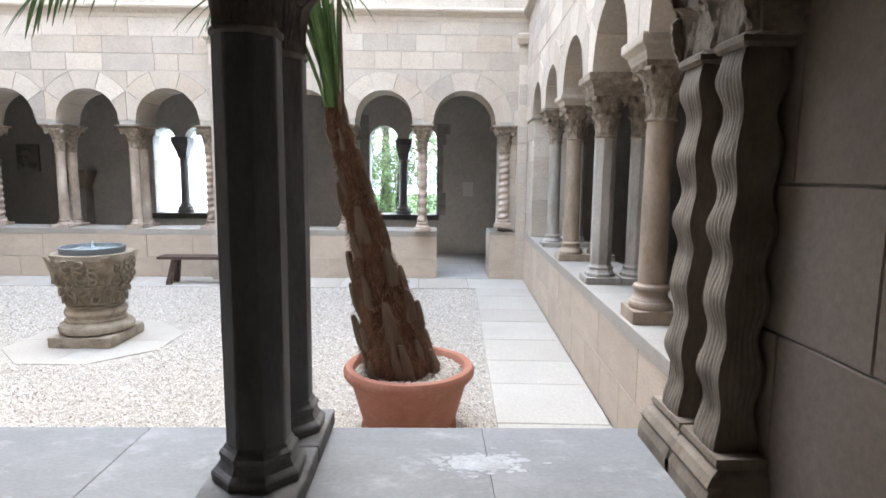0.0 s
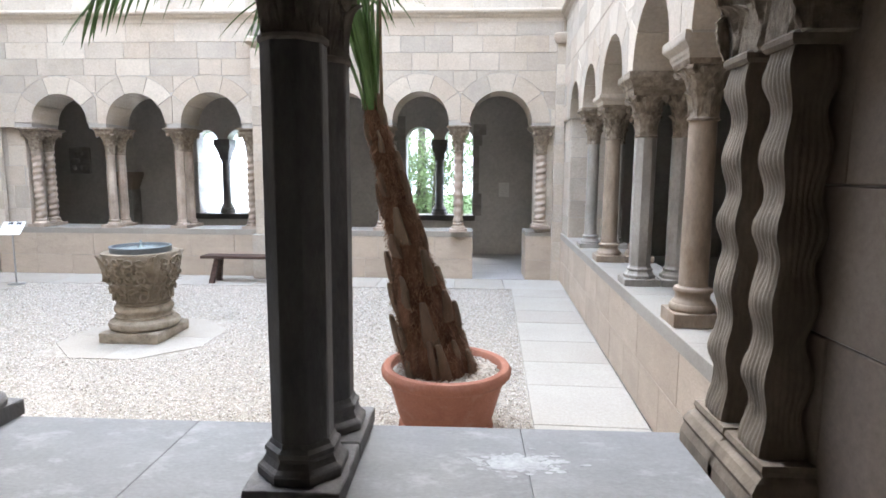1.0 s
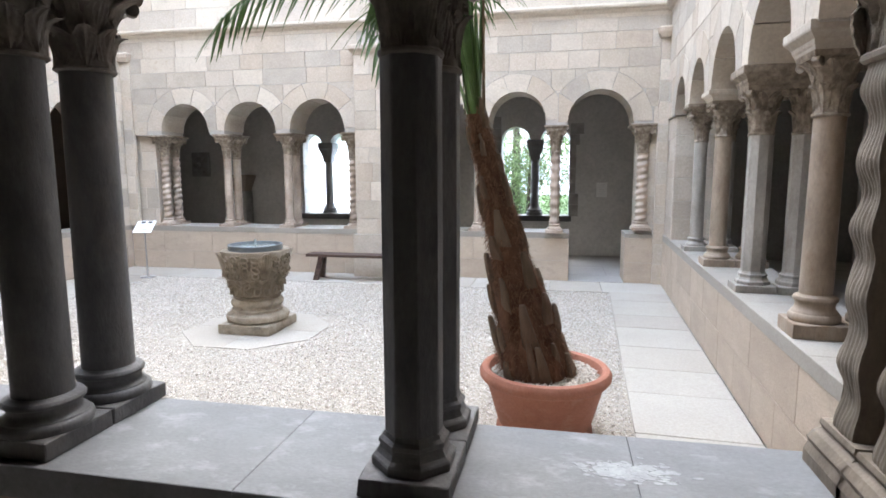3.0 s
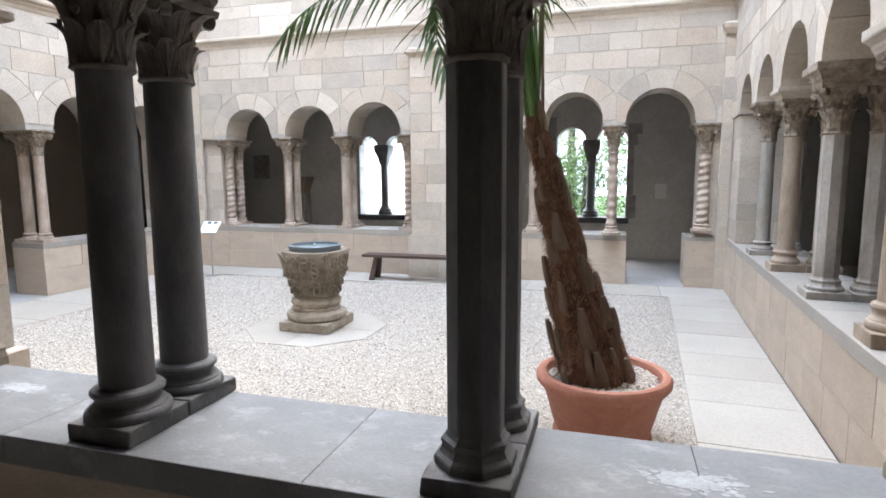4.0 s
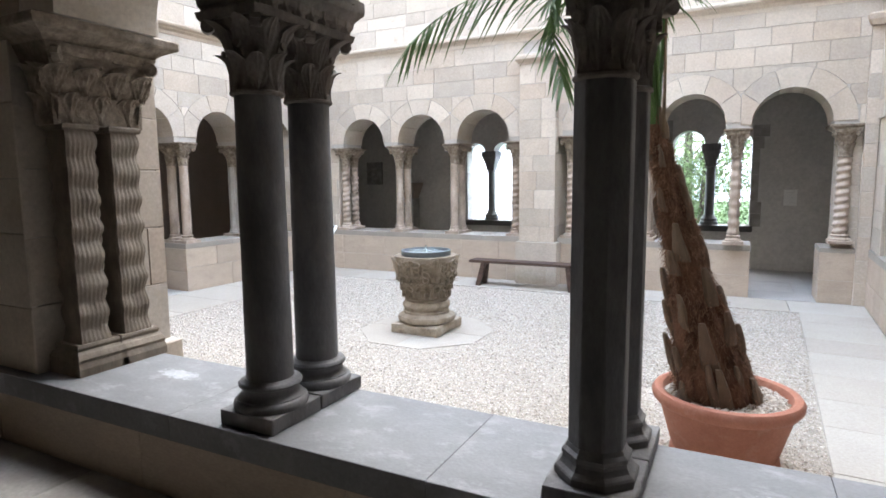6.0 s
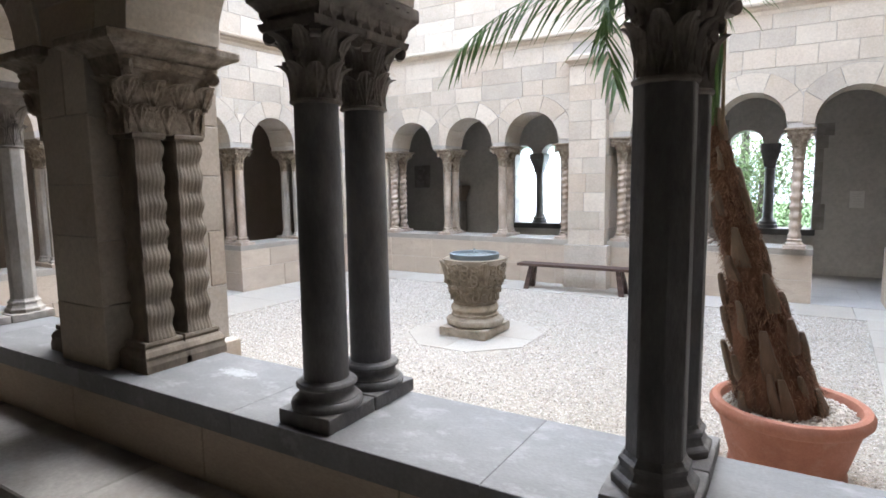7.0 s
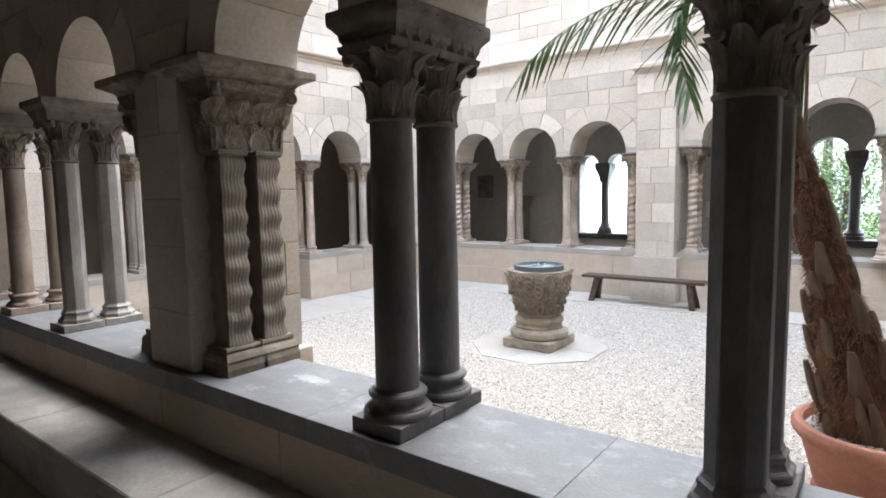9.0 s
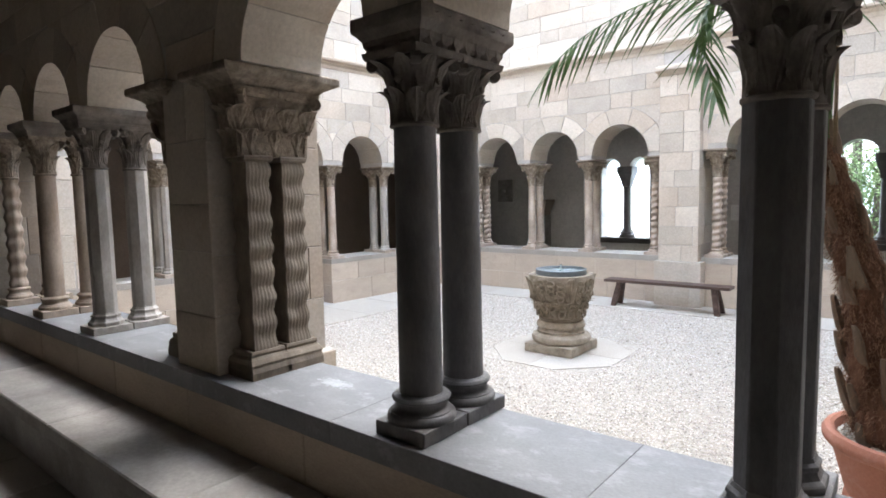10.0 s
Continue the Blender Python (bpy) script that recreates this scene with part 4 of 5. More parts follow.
# ---- reeded pilasters on the near piers ----
def pilaster_pair(m, wave, amp, hx, hy, label, stone_mat, cap_mat, z1=2.50):
    """Two reeded pilasters on a joined base under one broad capital; local x points into the opening."""
    e = thing("pilaster_pair", label, "pilaster", m)
    drop = z1 - 2.62
    for s in (-0.118, 0.118):
        part("shaft", cached(("reed", wave, hx, hy), lambda: reeded_mesh(hx, hy, 1.27 + drop, wave, amp, 7), "shaft", stone_mat), stone_mat, e, m=Matrix.Translation((0.0, s, 0.88)))
        bm = square_stack([(hx + 0.055, 0.132, 0.76), (hx + 0.055, 0.132, 0.80), (hx + 0.045, 0.128, 0.83), (hx + 0.050, 0.130, 0.845), (hx + 0.035, 0.122, 0.87), (hx + 0.015, 0.11, 0.885), (hx + 0.022, 0.114, 0.90), (hx + 0.018, 0.11, 0.915)], None, 0.0, s)
        part("base", bm, stone_mat, e)
        part("necking", square_stack([(hx + 0.004, hy + 0.004, 2.115), (hx + 0.012, hy + 0.012, 2.125), (hx + 0.012, hy + 0.012, 2.14), (hx, hy, 2.15)], None, 0.0, s), stone_mat, e, m=Matrix.Translation((0, 0, drop)))
    def capital():
        bm, pieces = square_stack([(hx, 0.235, 2.14), (hx + 0.005, 0.24, 2.30), (hx + 0.03, 0.25, 2.42), (hx + 0.075, 0.285, 2.50), (hx + 0.08, 0.29, 2.515)], None, -0.01, 0.0), []

        def leaf(*a):
            pieces.append(("leaf", bmesh.new()))
            add_leaf(pieces[-1][1], *a)

        for j in range(3):
            leaf((hx - 0.01, -0.155 + 0.155 * j, 2.145), 0.0, 0.088, 0.16, 0.02, 0.035, 3)
        for j in range(4):
            leaf((hx + 0.0, -0.225 + 0.15 * j, 2.285), 0.0, 0.082, 0.145, 0.045, 0.05, 3)
        leaf((hx + 0.02, 0.0, 2.42), 0.0, 0.08, 0.10, 0.05, 0.02, 3)
        for s in (-1, 1):
            for j in range(2):
                leaf((0.03 - 0.09 * j, s * 0.225, 2.145), s * math.pi / 2, 0.075, 0.16, 0.02, 0.03, 3)
                leaf((0.04 - 0.09 * j, s * 0.235, 2.285), s * math.pi / 2, 0.075, 0.15, 0.04, 0.045, 3)
            pieces.append(("scroll", bmesh.new()))
            add_scroll(pieces[-1][1], (hx + 0.075, s * 0.245, 2.455), (1, -s * 1.0, 0), 0.036, 0.016)
            pieces.append(("volute_stem", box(hx, hx + 0.055, s * 0.14 - 0.09, s * 0.14 + 0.09, 2.462, 2.492, 0.008)))
        return bm, pieces

    with_pieces(("pilaster_cap", hx, cap_mat.name), capital, cap_mat, e, "broad capital of carved leaves and scrolls", Matrix.Translation((0, 0, drop)))
    bm = square_stack([(hx + 0.075, 0.285, z1 - 0.115), (hx + 0.078, 0.29, z1 - 0.10), (hx + 0.10, 0.31, z1 - 0.08), (hx + 0.15, 0.36, z1 - 0.055), (hx + 0.165, 0.375, z1 - 0.05), (hx + 0.17, 0.38, z1 - 0.04), (hx + 0.17, 0.38, z1 - 0.008), (hx + 0.16, 0.37, z1)], None, -0.02, 0.0)
    part("abacus", bm, cap_mat, e)
    return e


pilaster_pair(at(-3.285, 1.94), 0.146, 0.0095, 0.078, 0.080, "pair of wavy reeded stone pilasters on a square pier", WAVY, CARVED)
pilaster_pair(Matrix.Translation((-4.02, 1.94, 0)) @ Matrix.Rotation(math.pi, 4, "Z"), 0.146, 0.0095, 0.078, 0.080, "pair of wavy reeded stone pilasters on a square pier", WAVY, CARVED)
pilaster_pair(Matrix.Translation((0.72, 1.86, 0)) @ Matrix.Rotation(math.pi, 4, "Z"), 0.20, 0.0122, 0.058, 0.064, "pair of boldly wavy reeded pilasters on the shade-coloured corner pier", WAVY, CARVED)

# ---- galleries behind the arcades ----
def window_wall():
    """The far gallery's outer wall with two twin-light windows cut through."""
    holes = [(-5.84, -4.74, 0.79, 2.29), (-1.44, -0.04, 0.80, 2.30)]
    bm = bmesh.new()
    x = -12.0
    for a, b, z0, z1 in holes:
        add_box(bm, x, a, 12.30, 12.75, -0.05, 3.8)
        add_box(bm, a, b, 12.30, 12.75, -0.05, z0)
        half = (b - a) / 4
        poly = [(a, 3.8), (a, z1)]
        for k in (1, 3):
            poly += arch_points(a + k * half + (0.05 if k == 3 else -0.05), z1 + 0.03, half - 0.055, 14)
        poly += [(b, z1), (b, 3.8)]
        rings(bm, [[(u, y, z) for u, z in poly] for y in (12.30, 12.75)])
        x = b
    add_box(bm, x, 5.6, 12.30, 12.75, -0.05, 3.8)
    tagged(part("wall_outer_north", bm, PLASTER, None, "plain plastered outer wall of the far gallery"), category="wall", kind="structure")


window_wall()
for i, (a, b, z0, top, glassy) in enumerate(((-5.84, -4.74, 0.79, 2.29, False), (-1.44, -0.04, 0.80, 2.30, True))):
    w = thing("window_%d" % (i + 1), "twin arched window with a dark stone mullion column", "window", pose((a + b) / 2, 12.45, z0), kind="structure")
    hw = (b - a) / 2
    part("window_sill", box(-hw - 0.05, hw + 0.05, -0.24, 0.28, -0.10, 0.012, 0.01), SILLM, w, "dark stone sill")
    col = part("mullion_column", lathe([(0.165, 0.012), (0.165, 0.07), (0.145, 0.09), (0.15, 0.13), (0.115, 0.17), (0.10, 0.2), (0.088, 0.22), (0.084, 1.10), (0.10, 1.12), (0.088, 1.15)], 28), DARK, w, smooth=True)
    part("capital", square_stack([(0.09, 0.09, 1.14), (0.105, 0.11, 1.26), (0.155, 0.16, 1.40), (0.17, 0.19, 1.44), (0.17, 0.20, 1.56)]), DARK, col)
    for s in (-1, 1):
        part("pane", box(min(s * 0.02, s * hw), max(s * 0.02, s * hw), 0.15, 0.156, 0.02, 1.98), GLASS if glassy else SKY_PANE, w).visible_shadow = False
    r = random.Random(50 + i)
    for s in (-1, 1):
        z = 0.0
        while z < 1.85:
            hh = r.uniform(0.17, 0.3)
            wd = r.choice((0.12, 0.18, 0.26))
            part("reveal_block", box(s * hw - 0.02 if s < 0 else hw - 0.01, s * hw + 0.01 if s < 0 else hw + 0.02, -0.155, 0.29, z + 0.002, z + hh - 0.002, 0.004), REVEAL, w)
            part("quoin", box(min(s * (hw + 0.0), s * (hw + wd)), max(s * hw, s * (hw + wd)), -0.162, -0.14, z + 0.002, z + hh - 0.002, 0.004), QUOIN if i else REVEAL, w)
            z += hh

tagged(part("wall_outer_east", box(5.2, 5.6, -1.7, 12.29, -0.05, 3.8), BOUNCE, None, "plain plastered outer wall of the east gallery"), category="wall", kind="structure")
# shade beyond the far columns is put into this wall's brown colour
tagged(part("wall_outer_west", box(-11.6, -11.2, -1.7, 12.29, -0.05, 3.8), SHADE_BROWN, None, "outer wall of the west gallery, coloured brown in place of shade"), category="wall", kind="structure")
# unseen wall, set close and pale to bounce light onto the near arcade
tagged(part("wall_outer_south", box(-11.2, 5.2, -1.7, -1.3, -0.05, 3.8), BOUNCE, None, "unseen pale wall added close behind the near gallery to bounce light"), category="wall", kind="structure")


def ceiling(name, x0, x1, y0, y1, along_x):
    bm = box(x0, x1, y0, y1, 3.72, 3.9)
    n = int(((x1 - x0) if along_x else (y1 - y0)) / 0.8)
    for i in range(n):
        if along_x:
            c = x0 + (i + 0.5) * (x1 - x0) / n
            add_box(bm, c - 0.08, c + 0.08, y0, y1, 3.56, 3.722, 0.01)
        else:
            c = y0 + (i + 0.5) * (y1 - y0) / n
            add_box(bm, x0, x1, c - 0.08, c + 0.08, 3.56, 3.722, 0.01)
    tagged(part(name, bm, CEIL, None, "dark timber gallery ceiling with beams"), category="ceiling", kind="structure")


ceiling("ceiling_south", -11.6, 5.6, -1.7, 1.665, True)
ceiling("ceiling_north", -11.6, 5.6, 9.93, 12.75, True)
ceiling("ceiling_east", 1.62, 5.6, 1.67, 9.92, False)
ceiling("ceiling_west", -11.6, -8.17, 1.67, 9.92, False)

# things on the gallery walls
for x, y0, z0, wd, hh, name in ((0.60, 12.30, 1.20, 0.21, 0.29, "wall_label"), (-1.95, 12.30, 1.20, 0.2, 0.3, "wall_label"), (-3.05, 12.30, 1.2, 0.2, 0.3, "wall_label")):
    lab = thing(name, "small pale printed label fixed to the gallery wall", "wall label", pose(x, y0, z0), group="wall labels")
    part("card", box(-wd / 2, wd / 2, -0.012, 0.002, 0, hh, 0.002), PALE_CARD, lab)
    for j in range(5):
        part("text_line", box(-wd * 0.38, wd * (0.36 - 0.09 * (j % 3)), -0.0135, -0.011, hh * (0.82 - 0.15 * j), hh * (0.835 - 0.15 * j)), PLASTER, lab)
relief = thing("wall_relief", "grey carved relief panel hung on the gallery wall", "relief", pose(-8.35, 12.30, 1.62))
part("panel", box(-0.22, 0.22, -0.06, 0.002, 0, 0.55, 0.015), QUOIN, relief)
for i in range(7):
    bm = bmesh.new()
    bmesh.ops.create_icosphere(bm, subdivisions=2, radius=0.055, matrix=pose(-0.12 + 0.08 * (i % 4), -0.06, 0.12 + 0.15 * (i % 3)))
    part("boss", bm, QUOIN, relief, smooth=True)
ped = thing("niche_pedestal", "tall dark stone pedestal against the gallery wall", "pedestal", pose(-7.2, 12.05, 0))
part("shaft", box(-0.13, 0.13, -0.12, 0.2, 0.0, 1.30, 0.01), QUOIN, ped)
part("top", square_stack([(0.14, 0.14, 1.30), (0.15, 0.15, 1.36), (0.21, 0.2, 1.58), (0.22, 0.21, 1.60), (0.22, 0.21, 1.66)]), SHADE_BROWN, ped)
door = thing("door_1", "closed red-brown wooden door at the gallery's end", "door", pose(-11.2, 6.4, 0), kind="structure")
for k in range(5):
    part("plank", box(0.0, 0.05, -0.5 + 0.2 * k + 0.002, -0.3 + 0.2 * k - 0.002, 0.0, 2.1, 0.004), RED_WOOD, door)
part("frame", box(-0.01, 0.08, 0.5, 0.6, 0, 2.2, 0.006), RED_WOOD, door)
part("frame", box(-0.01, 0.08, -0.6, -0.5, 0, 2.2, 0.006), RED_WOOD, door)
part("frame", box(-0.01, 0.08, -0.6, 0.6, 2.1, 2.2, 0.006), RED_WOOD, door)
part("door_handle", lathe([(0.02, 0.98), (0.03, 1.0), (0.02, 1.03)], 16, 0.09, 0.38), STEEL, door)

# ---- the font with its water bowl ----
font = thing("font", "weathered carved stone capital used as a fountain", "fountain", pose(-3.44, 5.86, 0.0))
bm = box(-0.30, 0.30, -0.32, 0.32, -0.004, 0.10, 0.02)
rf = random.Random(8)
bmesh.ops.subdivide_edges(bm, edges=list(bm.edges), cuts=2)
for v in bm.verts:
    v.co += Vector((rf.uniform(-0.006, 0.006), rf.uniform(-0.006, 0.006), rf.uniform(-0.004, 0.004) if v.co.z > 0.05 else 0))
part("plinth", bm, FONT_BASE, font, smooth=True)
part("base", lathe([(0.29, 0.10), (0.325, 0.12), (0.335, 0.15), (0.325, 0.18), (0.285, 0.20), (0.27, 0.205), (0.265, 0.22), (0.275, 0.232), (0.258, 0.24), (0.25, 0.262), (0.268, 0.275), (0.278, 0.30), (0.272, 0.325), (0.25, 0.345), (0.23, 0.35)], 48), FONT_BASE, font, smooth=True)
bm = bmesh.new()
loops = []
for q, z in ((0.235, 0.345), (0.25, 0.355), (0.25, 0.375), (0.235, 0.385), (0.25, 0.42), (0.285, 0.53), (0.31, 0.60), (0.33, 0.66), (0.345, 0.75), (0.36, 0.83), (0.35, 0.872)):
    sq = max(0.0, (z - 0.55) / 0.3)
    lo = []
    for i in range(64):
        a = 2 * math.pi * i / 64
        c, s = math.cos(a), math.sin(a)
        k = 1 + sq * 0.14 * (min(1 / max(abs(c), 1e-6), 1 / max(abs(s), 1e-6)) - 1)
        lo.append((q * k * c, q * k * s, z))
    loops.append(lo)
rings(bm, loops)
carved = part("carved_capital", bm, FONT_STONE, font, "deeply carved interlaced capital", smooth=True)


def strap(*a):
    b = bmesh.new()
    add_ring(b, *a)
    part("strap_loop", b, FONT_STONE, carved, smooth=True)


def leafy(*a):
    b = bmesh.new()
    add_leaf(b, *a)
    part("leaf", b, FONT_STONE, carved, smooth=True)


def curl(*a):
    b = bmesh.new()
    add_scroll(b, *a)
    part("scroll", b, FONT_STONE, carved, smooth=True)


for i in range(18):
    a = 2 * math.pi * i / 18
    c, d = math.cos(a), math.sin(a)
    strap((0.272 * c, 0.272 * d, 0.45), (c, d, -0.5), 0.032, 0.050, 0.0095, 0.3 if i % 2 else -0.3)
    strap((0.297 * c, 0.297 * d, 0.515), (c, d, -0.5), 0.042, 0.026, 0.0095, 0.6 if i % 2 else -0.6)
    leafy((0.29 * math.cos(a + 0.17), 0.29 * math.sin(a + 0.17), 0.50), a + 0.17, 0.042, 0.10, 0.05, 0.04, 2)
for i in range(20):
    a = 2 * math.pi * (i + 0.5) / 20
    c, d = math.cos(a), math.sin(a)
    for z, rr, turn in ((0.625, 0.325, 0.5), (0.685, 0.338, -0.6), (0.745, 0.35, 0.7), (0.80, 0.358, -0.4)):
        strap((rr * c, rr * d, z + rf.uniform(-0.008, 0.008)), (c, d, -0.25), 0.040 * rf.uniform(0.8, 1.15), 0.028, 0.0095, turn + rf.uniform(-0.3, 0.3) if i % 2 else -turn)
    curl((0.345 * math.cos(a + 0.16), 0.345 * math.sin(a + 0.16), 0.655 + 0.08 * (i % 3)), (math.cos(a + 0.16), math.sin(a + 0.16), 0), 0.024, 0.018)
for i in range(4):
    a = math.pi / 2 * (i + 0.5)
    leafy((0.35 * math.cos(a), 0.35 * math.sin(a), 0.60), a, 0.085, 0.265, 0.05, 0.015, 3)
    b = math.pi / 2 * i
    leafy((0.335 * math.cos(b), 0.335 * math.sin(b), 0.66), b, 0.07, 0.19, 0.03, 0.015, 3)
bowl = part("bowl", lathe([(0.20, 0.865), (0.275, 0.868), (0.285, 0.875), (0.285, 0.918), (0.29, 0.926), (0.285, 0.932), (0.265, 0.932), (0.26, 0.922), (0.255, 0.88), (0.05, 0.876)], 48), LEAD, font, "blue-grey lead bowl", smooth=True)
part("water", lathe([(0.05, 0.895), (0.258, 0.896), (0.258, 0.907), (0.1, 0.9075), (0.02, 0.909)], 40), WATER, bowl, smooth=True)
part("water_jet", lathe([(0.022, 0.905), (0.012, 0.93), (0.008, 0.955), (0.014, 0.97), (0.004, 0.985)], 12), WATER, bowl, smooth=True)

# ---- wooden bench by the buttress ----
wb = thing("wooden_bench", "long dark wooden bench with splayed legs", "bench", pose(-3.23, 8.80, 0))
part("seat", box(-0.93, 0.93, -0.145, 0.145, 0.375, 0.418, 0.006), WOOD, wb)
for sx in (-1, 1):
    for sy in (-1, 1):
        bm = rings(bmesh.new(), [[(sx * (0.70 + d * 0.07) + ex, sy * (0.06 + d * 0.075) + ey, z) for ex, ey in ((-0.04, -0.025), (0.04, -0.025), (0.04, 0.025), (-0.04, 0.025))] for z, d in ((0.0, 1.0), (0.376, 0.0))])
        part("leg", bm, WOOD, wb)
    part("stretcher", box(sx * 0.70 - 0.025, sx * 0.70 + 0.025, -0.12, 0.12, 0.335, 0.376, 0.004), WOOD, wb)

# ---- sign on a stand ----
sg = thing("sign_stand", "small white information sign on a slim metal stand", "sign", pose(-6.84, 8.40, 0, 0, 0, 12))
part("foot", lathe([(0.11, 0.0), (0.11, 0.012), (0.02, 0.022)], 28), STEEL, sg, smooth=True)
part("post", lathe([(0.011, 0.015), (0.011, 0.80)], 14), STEEL, sg, smooth=True)
tilt = pose(0, 0, 0.83, -52, 0, 0)
panel = part("sign_panel", box(-0.15, 0.15, -0.005, 0.006, -0.14, 0.14, 0.003), CARD, sg, "white printed panel", m=tilt)
for j in range(5):
    part("text_line", box(-0.12, 0.11 - 0.03 * (j % 3), -0.0065, -0.0045, 0.03 - 0.035 * j, 0.036 - 0.035 * j), INK, panel)
for x in (-0.08, 0.03):
    part("picture", box(x, x + 0.07, -0.0065, -0.0045, 0.075, 0.125), INK, panel)

# ---- potted palm ----
pot = thing("terracotta_pot", "large round terracotta pot with a rolled rim", "plant pot", pose(-0.265, 3.78, 0) @ Matrix.Scale(0.955, 4))
part("body", lathe([(0.29, 0.0), (0.315, 0.01), (0.322, 0.05), (0.318, 0.085), (0.305, 0.10), (0.32, 0.14), (0.385, 0.37), (0.39, 0.39), (0.40, 0.395), (0.402, 0.41), (0.39, 0.415), (0.37, 0.42), (0.36, 0.40), (0.30, 0.1), (0.05, 0.09)], 64), TERRACOTTA, pot, smooth=True)
part("rim", lathe([(0.375, 0.385), (0.415, 0.40), (0.435, 0.425), (0.437, 0.455), (0.42, 0.48), (0.395, 0.487), (0.375, 0.478), (0.362, 0.45), (0.36, 0.39)], 64), TERRACOTTA, pot, smooth=True)
tagged(part("pot_soil", lathe([(0.285, 0.285), (0.345, 0.40), (0.19, 0.425), (0.02, 0.43)], 40, -0.265, 3.78), GRAVEL_BED, None, "gravel topping in the pot"), category="soil", kind="stuff")


def pot_spots(r, n):
    a, q = r.uniform(0, 6.28, n), 0.335 * np.sqrt(r.uniform(0, 1, n))
    return np.stack([-0.265 + q * np.cos(a), 3.78 + q * np.sin(a), 0.428 + r.uniform(-0.006, 0.006, n) - 0.08 * (q - 0.2).clip(0)], 1)


pebbles("pot_gravel", 2600, pot_spots, 0.011, "pale gravel round the palm's foot", 9)

palm = thing("palm_tree", "leaning potted palm with a rough brown fibrous trunk", "palm", pose(-0.05, -0.20, -0.05))


def spine(t):
    """The trunk's middle line and radius, from the pot to the crown."""
    z = 0.42 + 1.73 * t
    r = 0.168 - 0.132 * t + 0.062 * (1 - t) ** 4 + 0.03 * math.sin(math.pi * min(1, t * 2.4)) * (1 - t) + 0.006 * math.sin(t * 23) + 0.007 * abs(math.sin(t * 48)) * min(1, 1.6 * t)
    return Vector((-0.245 - 0.44 * t, 3.97, z)), r


bm = bmesh.new()
loops = []
for k in range(61):
    t = k / 60
    c, q = spine(t)
    if t < 0.05:
        q *= 0.9 + 2 * t
    lo = []
    for i in range(48):
        a = 2 * math.pi * i / 48
        d = 1 + 0.16 * noise.noise((math.cos(a) * 2.2, math.sin(a) * 2.2, t * 9)) + 0.08 * noise.noise((math.cos(a) * 7, math.sin(a) * 7, t * 30)) + 0.05 * noise.noise((a * 9, t * 60, 1.0))
        lo.append(c + Vector((math.cos(a) * q * d, math.sin(a) * q * d, 0.012 * math.sin(a * 5 + k))))
    loops.append(lo)
rings(bm, loops)
trunk = part("trunk", bm, BARK, palm, "brown fibrous trunk", smooth=True)
rp = random.Random(17)
for k in range(40):
    t = min(0.97, max(0.0, 0.01 + 0.96 * (k / 40) ** 1.7 + rp.uniform(-0.03, 0.03)))
    a = k * 2.39996 + 0.4 + rp.uniform(-0.35, 0.35)
    c, q = spine(t)
    big = 1 - 0.62 * t
    ln, wd = (0.17 + rp.uniform(-0.08, 0.10)) * (0.35 + 0.65 * big), 0.038 * (0.3 + 0.8 * big) * rp.uniform(0.5, 1.25)
    out, side = Vector((math.cos(a), math.sin(a), 0)), Vector((-math.sin(a), math.cos(a), 0))
    lean = rp.uniform(-0.008, 0.018) * big
    bm = bmesh.new()
    loops = []
    for z, ww, th in ((-0.03, 1.3, 0.5), (0.2 * ln, 1.12, 0.9), (0.55 * ln, 0.8, 0.85), (0.9 * ln, 0.55, 0.6), (ln, 0.42, 0.4)):
        o = c + out * (q * 0.97 + lean * z / ln) + Vector((-0.24 * z, 0, z)) + side * rp.uniform(-0.005, 0.005)
        loops.append([o + side * (wd * ww * math.cos(p)) + out * (0.027 * th * (math.sin(p) + (0.25 if math.sin(p) > 0.5 else 0))) for p in [2 * math.pi * j / 10 for j in range(10)]])
    rings(bm, loops)
    part("leaf_base", bm, BOOT, palm, smooth=True)

# loose fibres on the trunk
verts, faces = [], []
for k in range(9000):
    t = rp.random() ** 0.9
    a = rp.uniform(0, 2 * math.pi)
    c, q = spine(t)
    p = c + Vector((math.cos(a), math.sin(a), 0)) * (q * 0.98)
    way = Vector((math.cos(a + rp.uniform(-1.3, 1.3)), math.sin(a + rp.uniform(-1.3, 1.3)), rp.uniform(-0.9, 1.0))).normalized()
    ln = rp.uniform(0.02, 0.075) * (1 - 0.5 * t)
    sd = way.cross(Vector((0.3, 0.2, 1))).normalized() * 0.0014
    mid = p + way * ln * 0.5 + Vector((0, 0, 0.006))
    end = p + way * ln + Vector((0, 0, -0.012))
    n = len(verts)
    up = way.cross(sd).normalized() * 0.0011
    for o in (p, mid, end):
        verts += [o + sd, o - sd, o + up]
    for s in (0, 3):
        for j in range(3):
            faces.append((n + s + j, n + s + (j + 1) % 3, n + s + 3 + (j + 1) % 3, n + s + 3 + j))
me = bpy.data.meshes.new("fibre")
me.from_pydata([tuple(v) for v in verts], [], faces)
me.materials.append(FIBRE)
tagged(part("fibre", me, FIBRE, palm), kind="stuff")


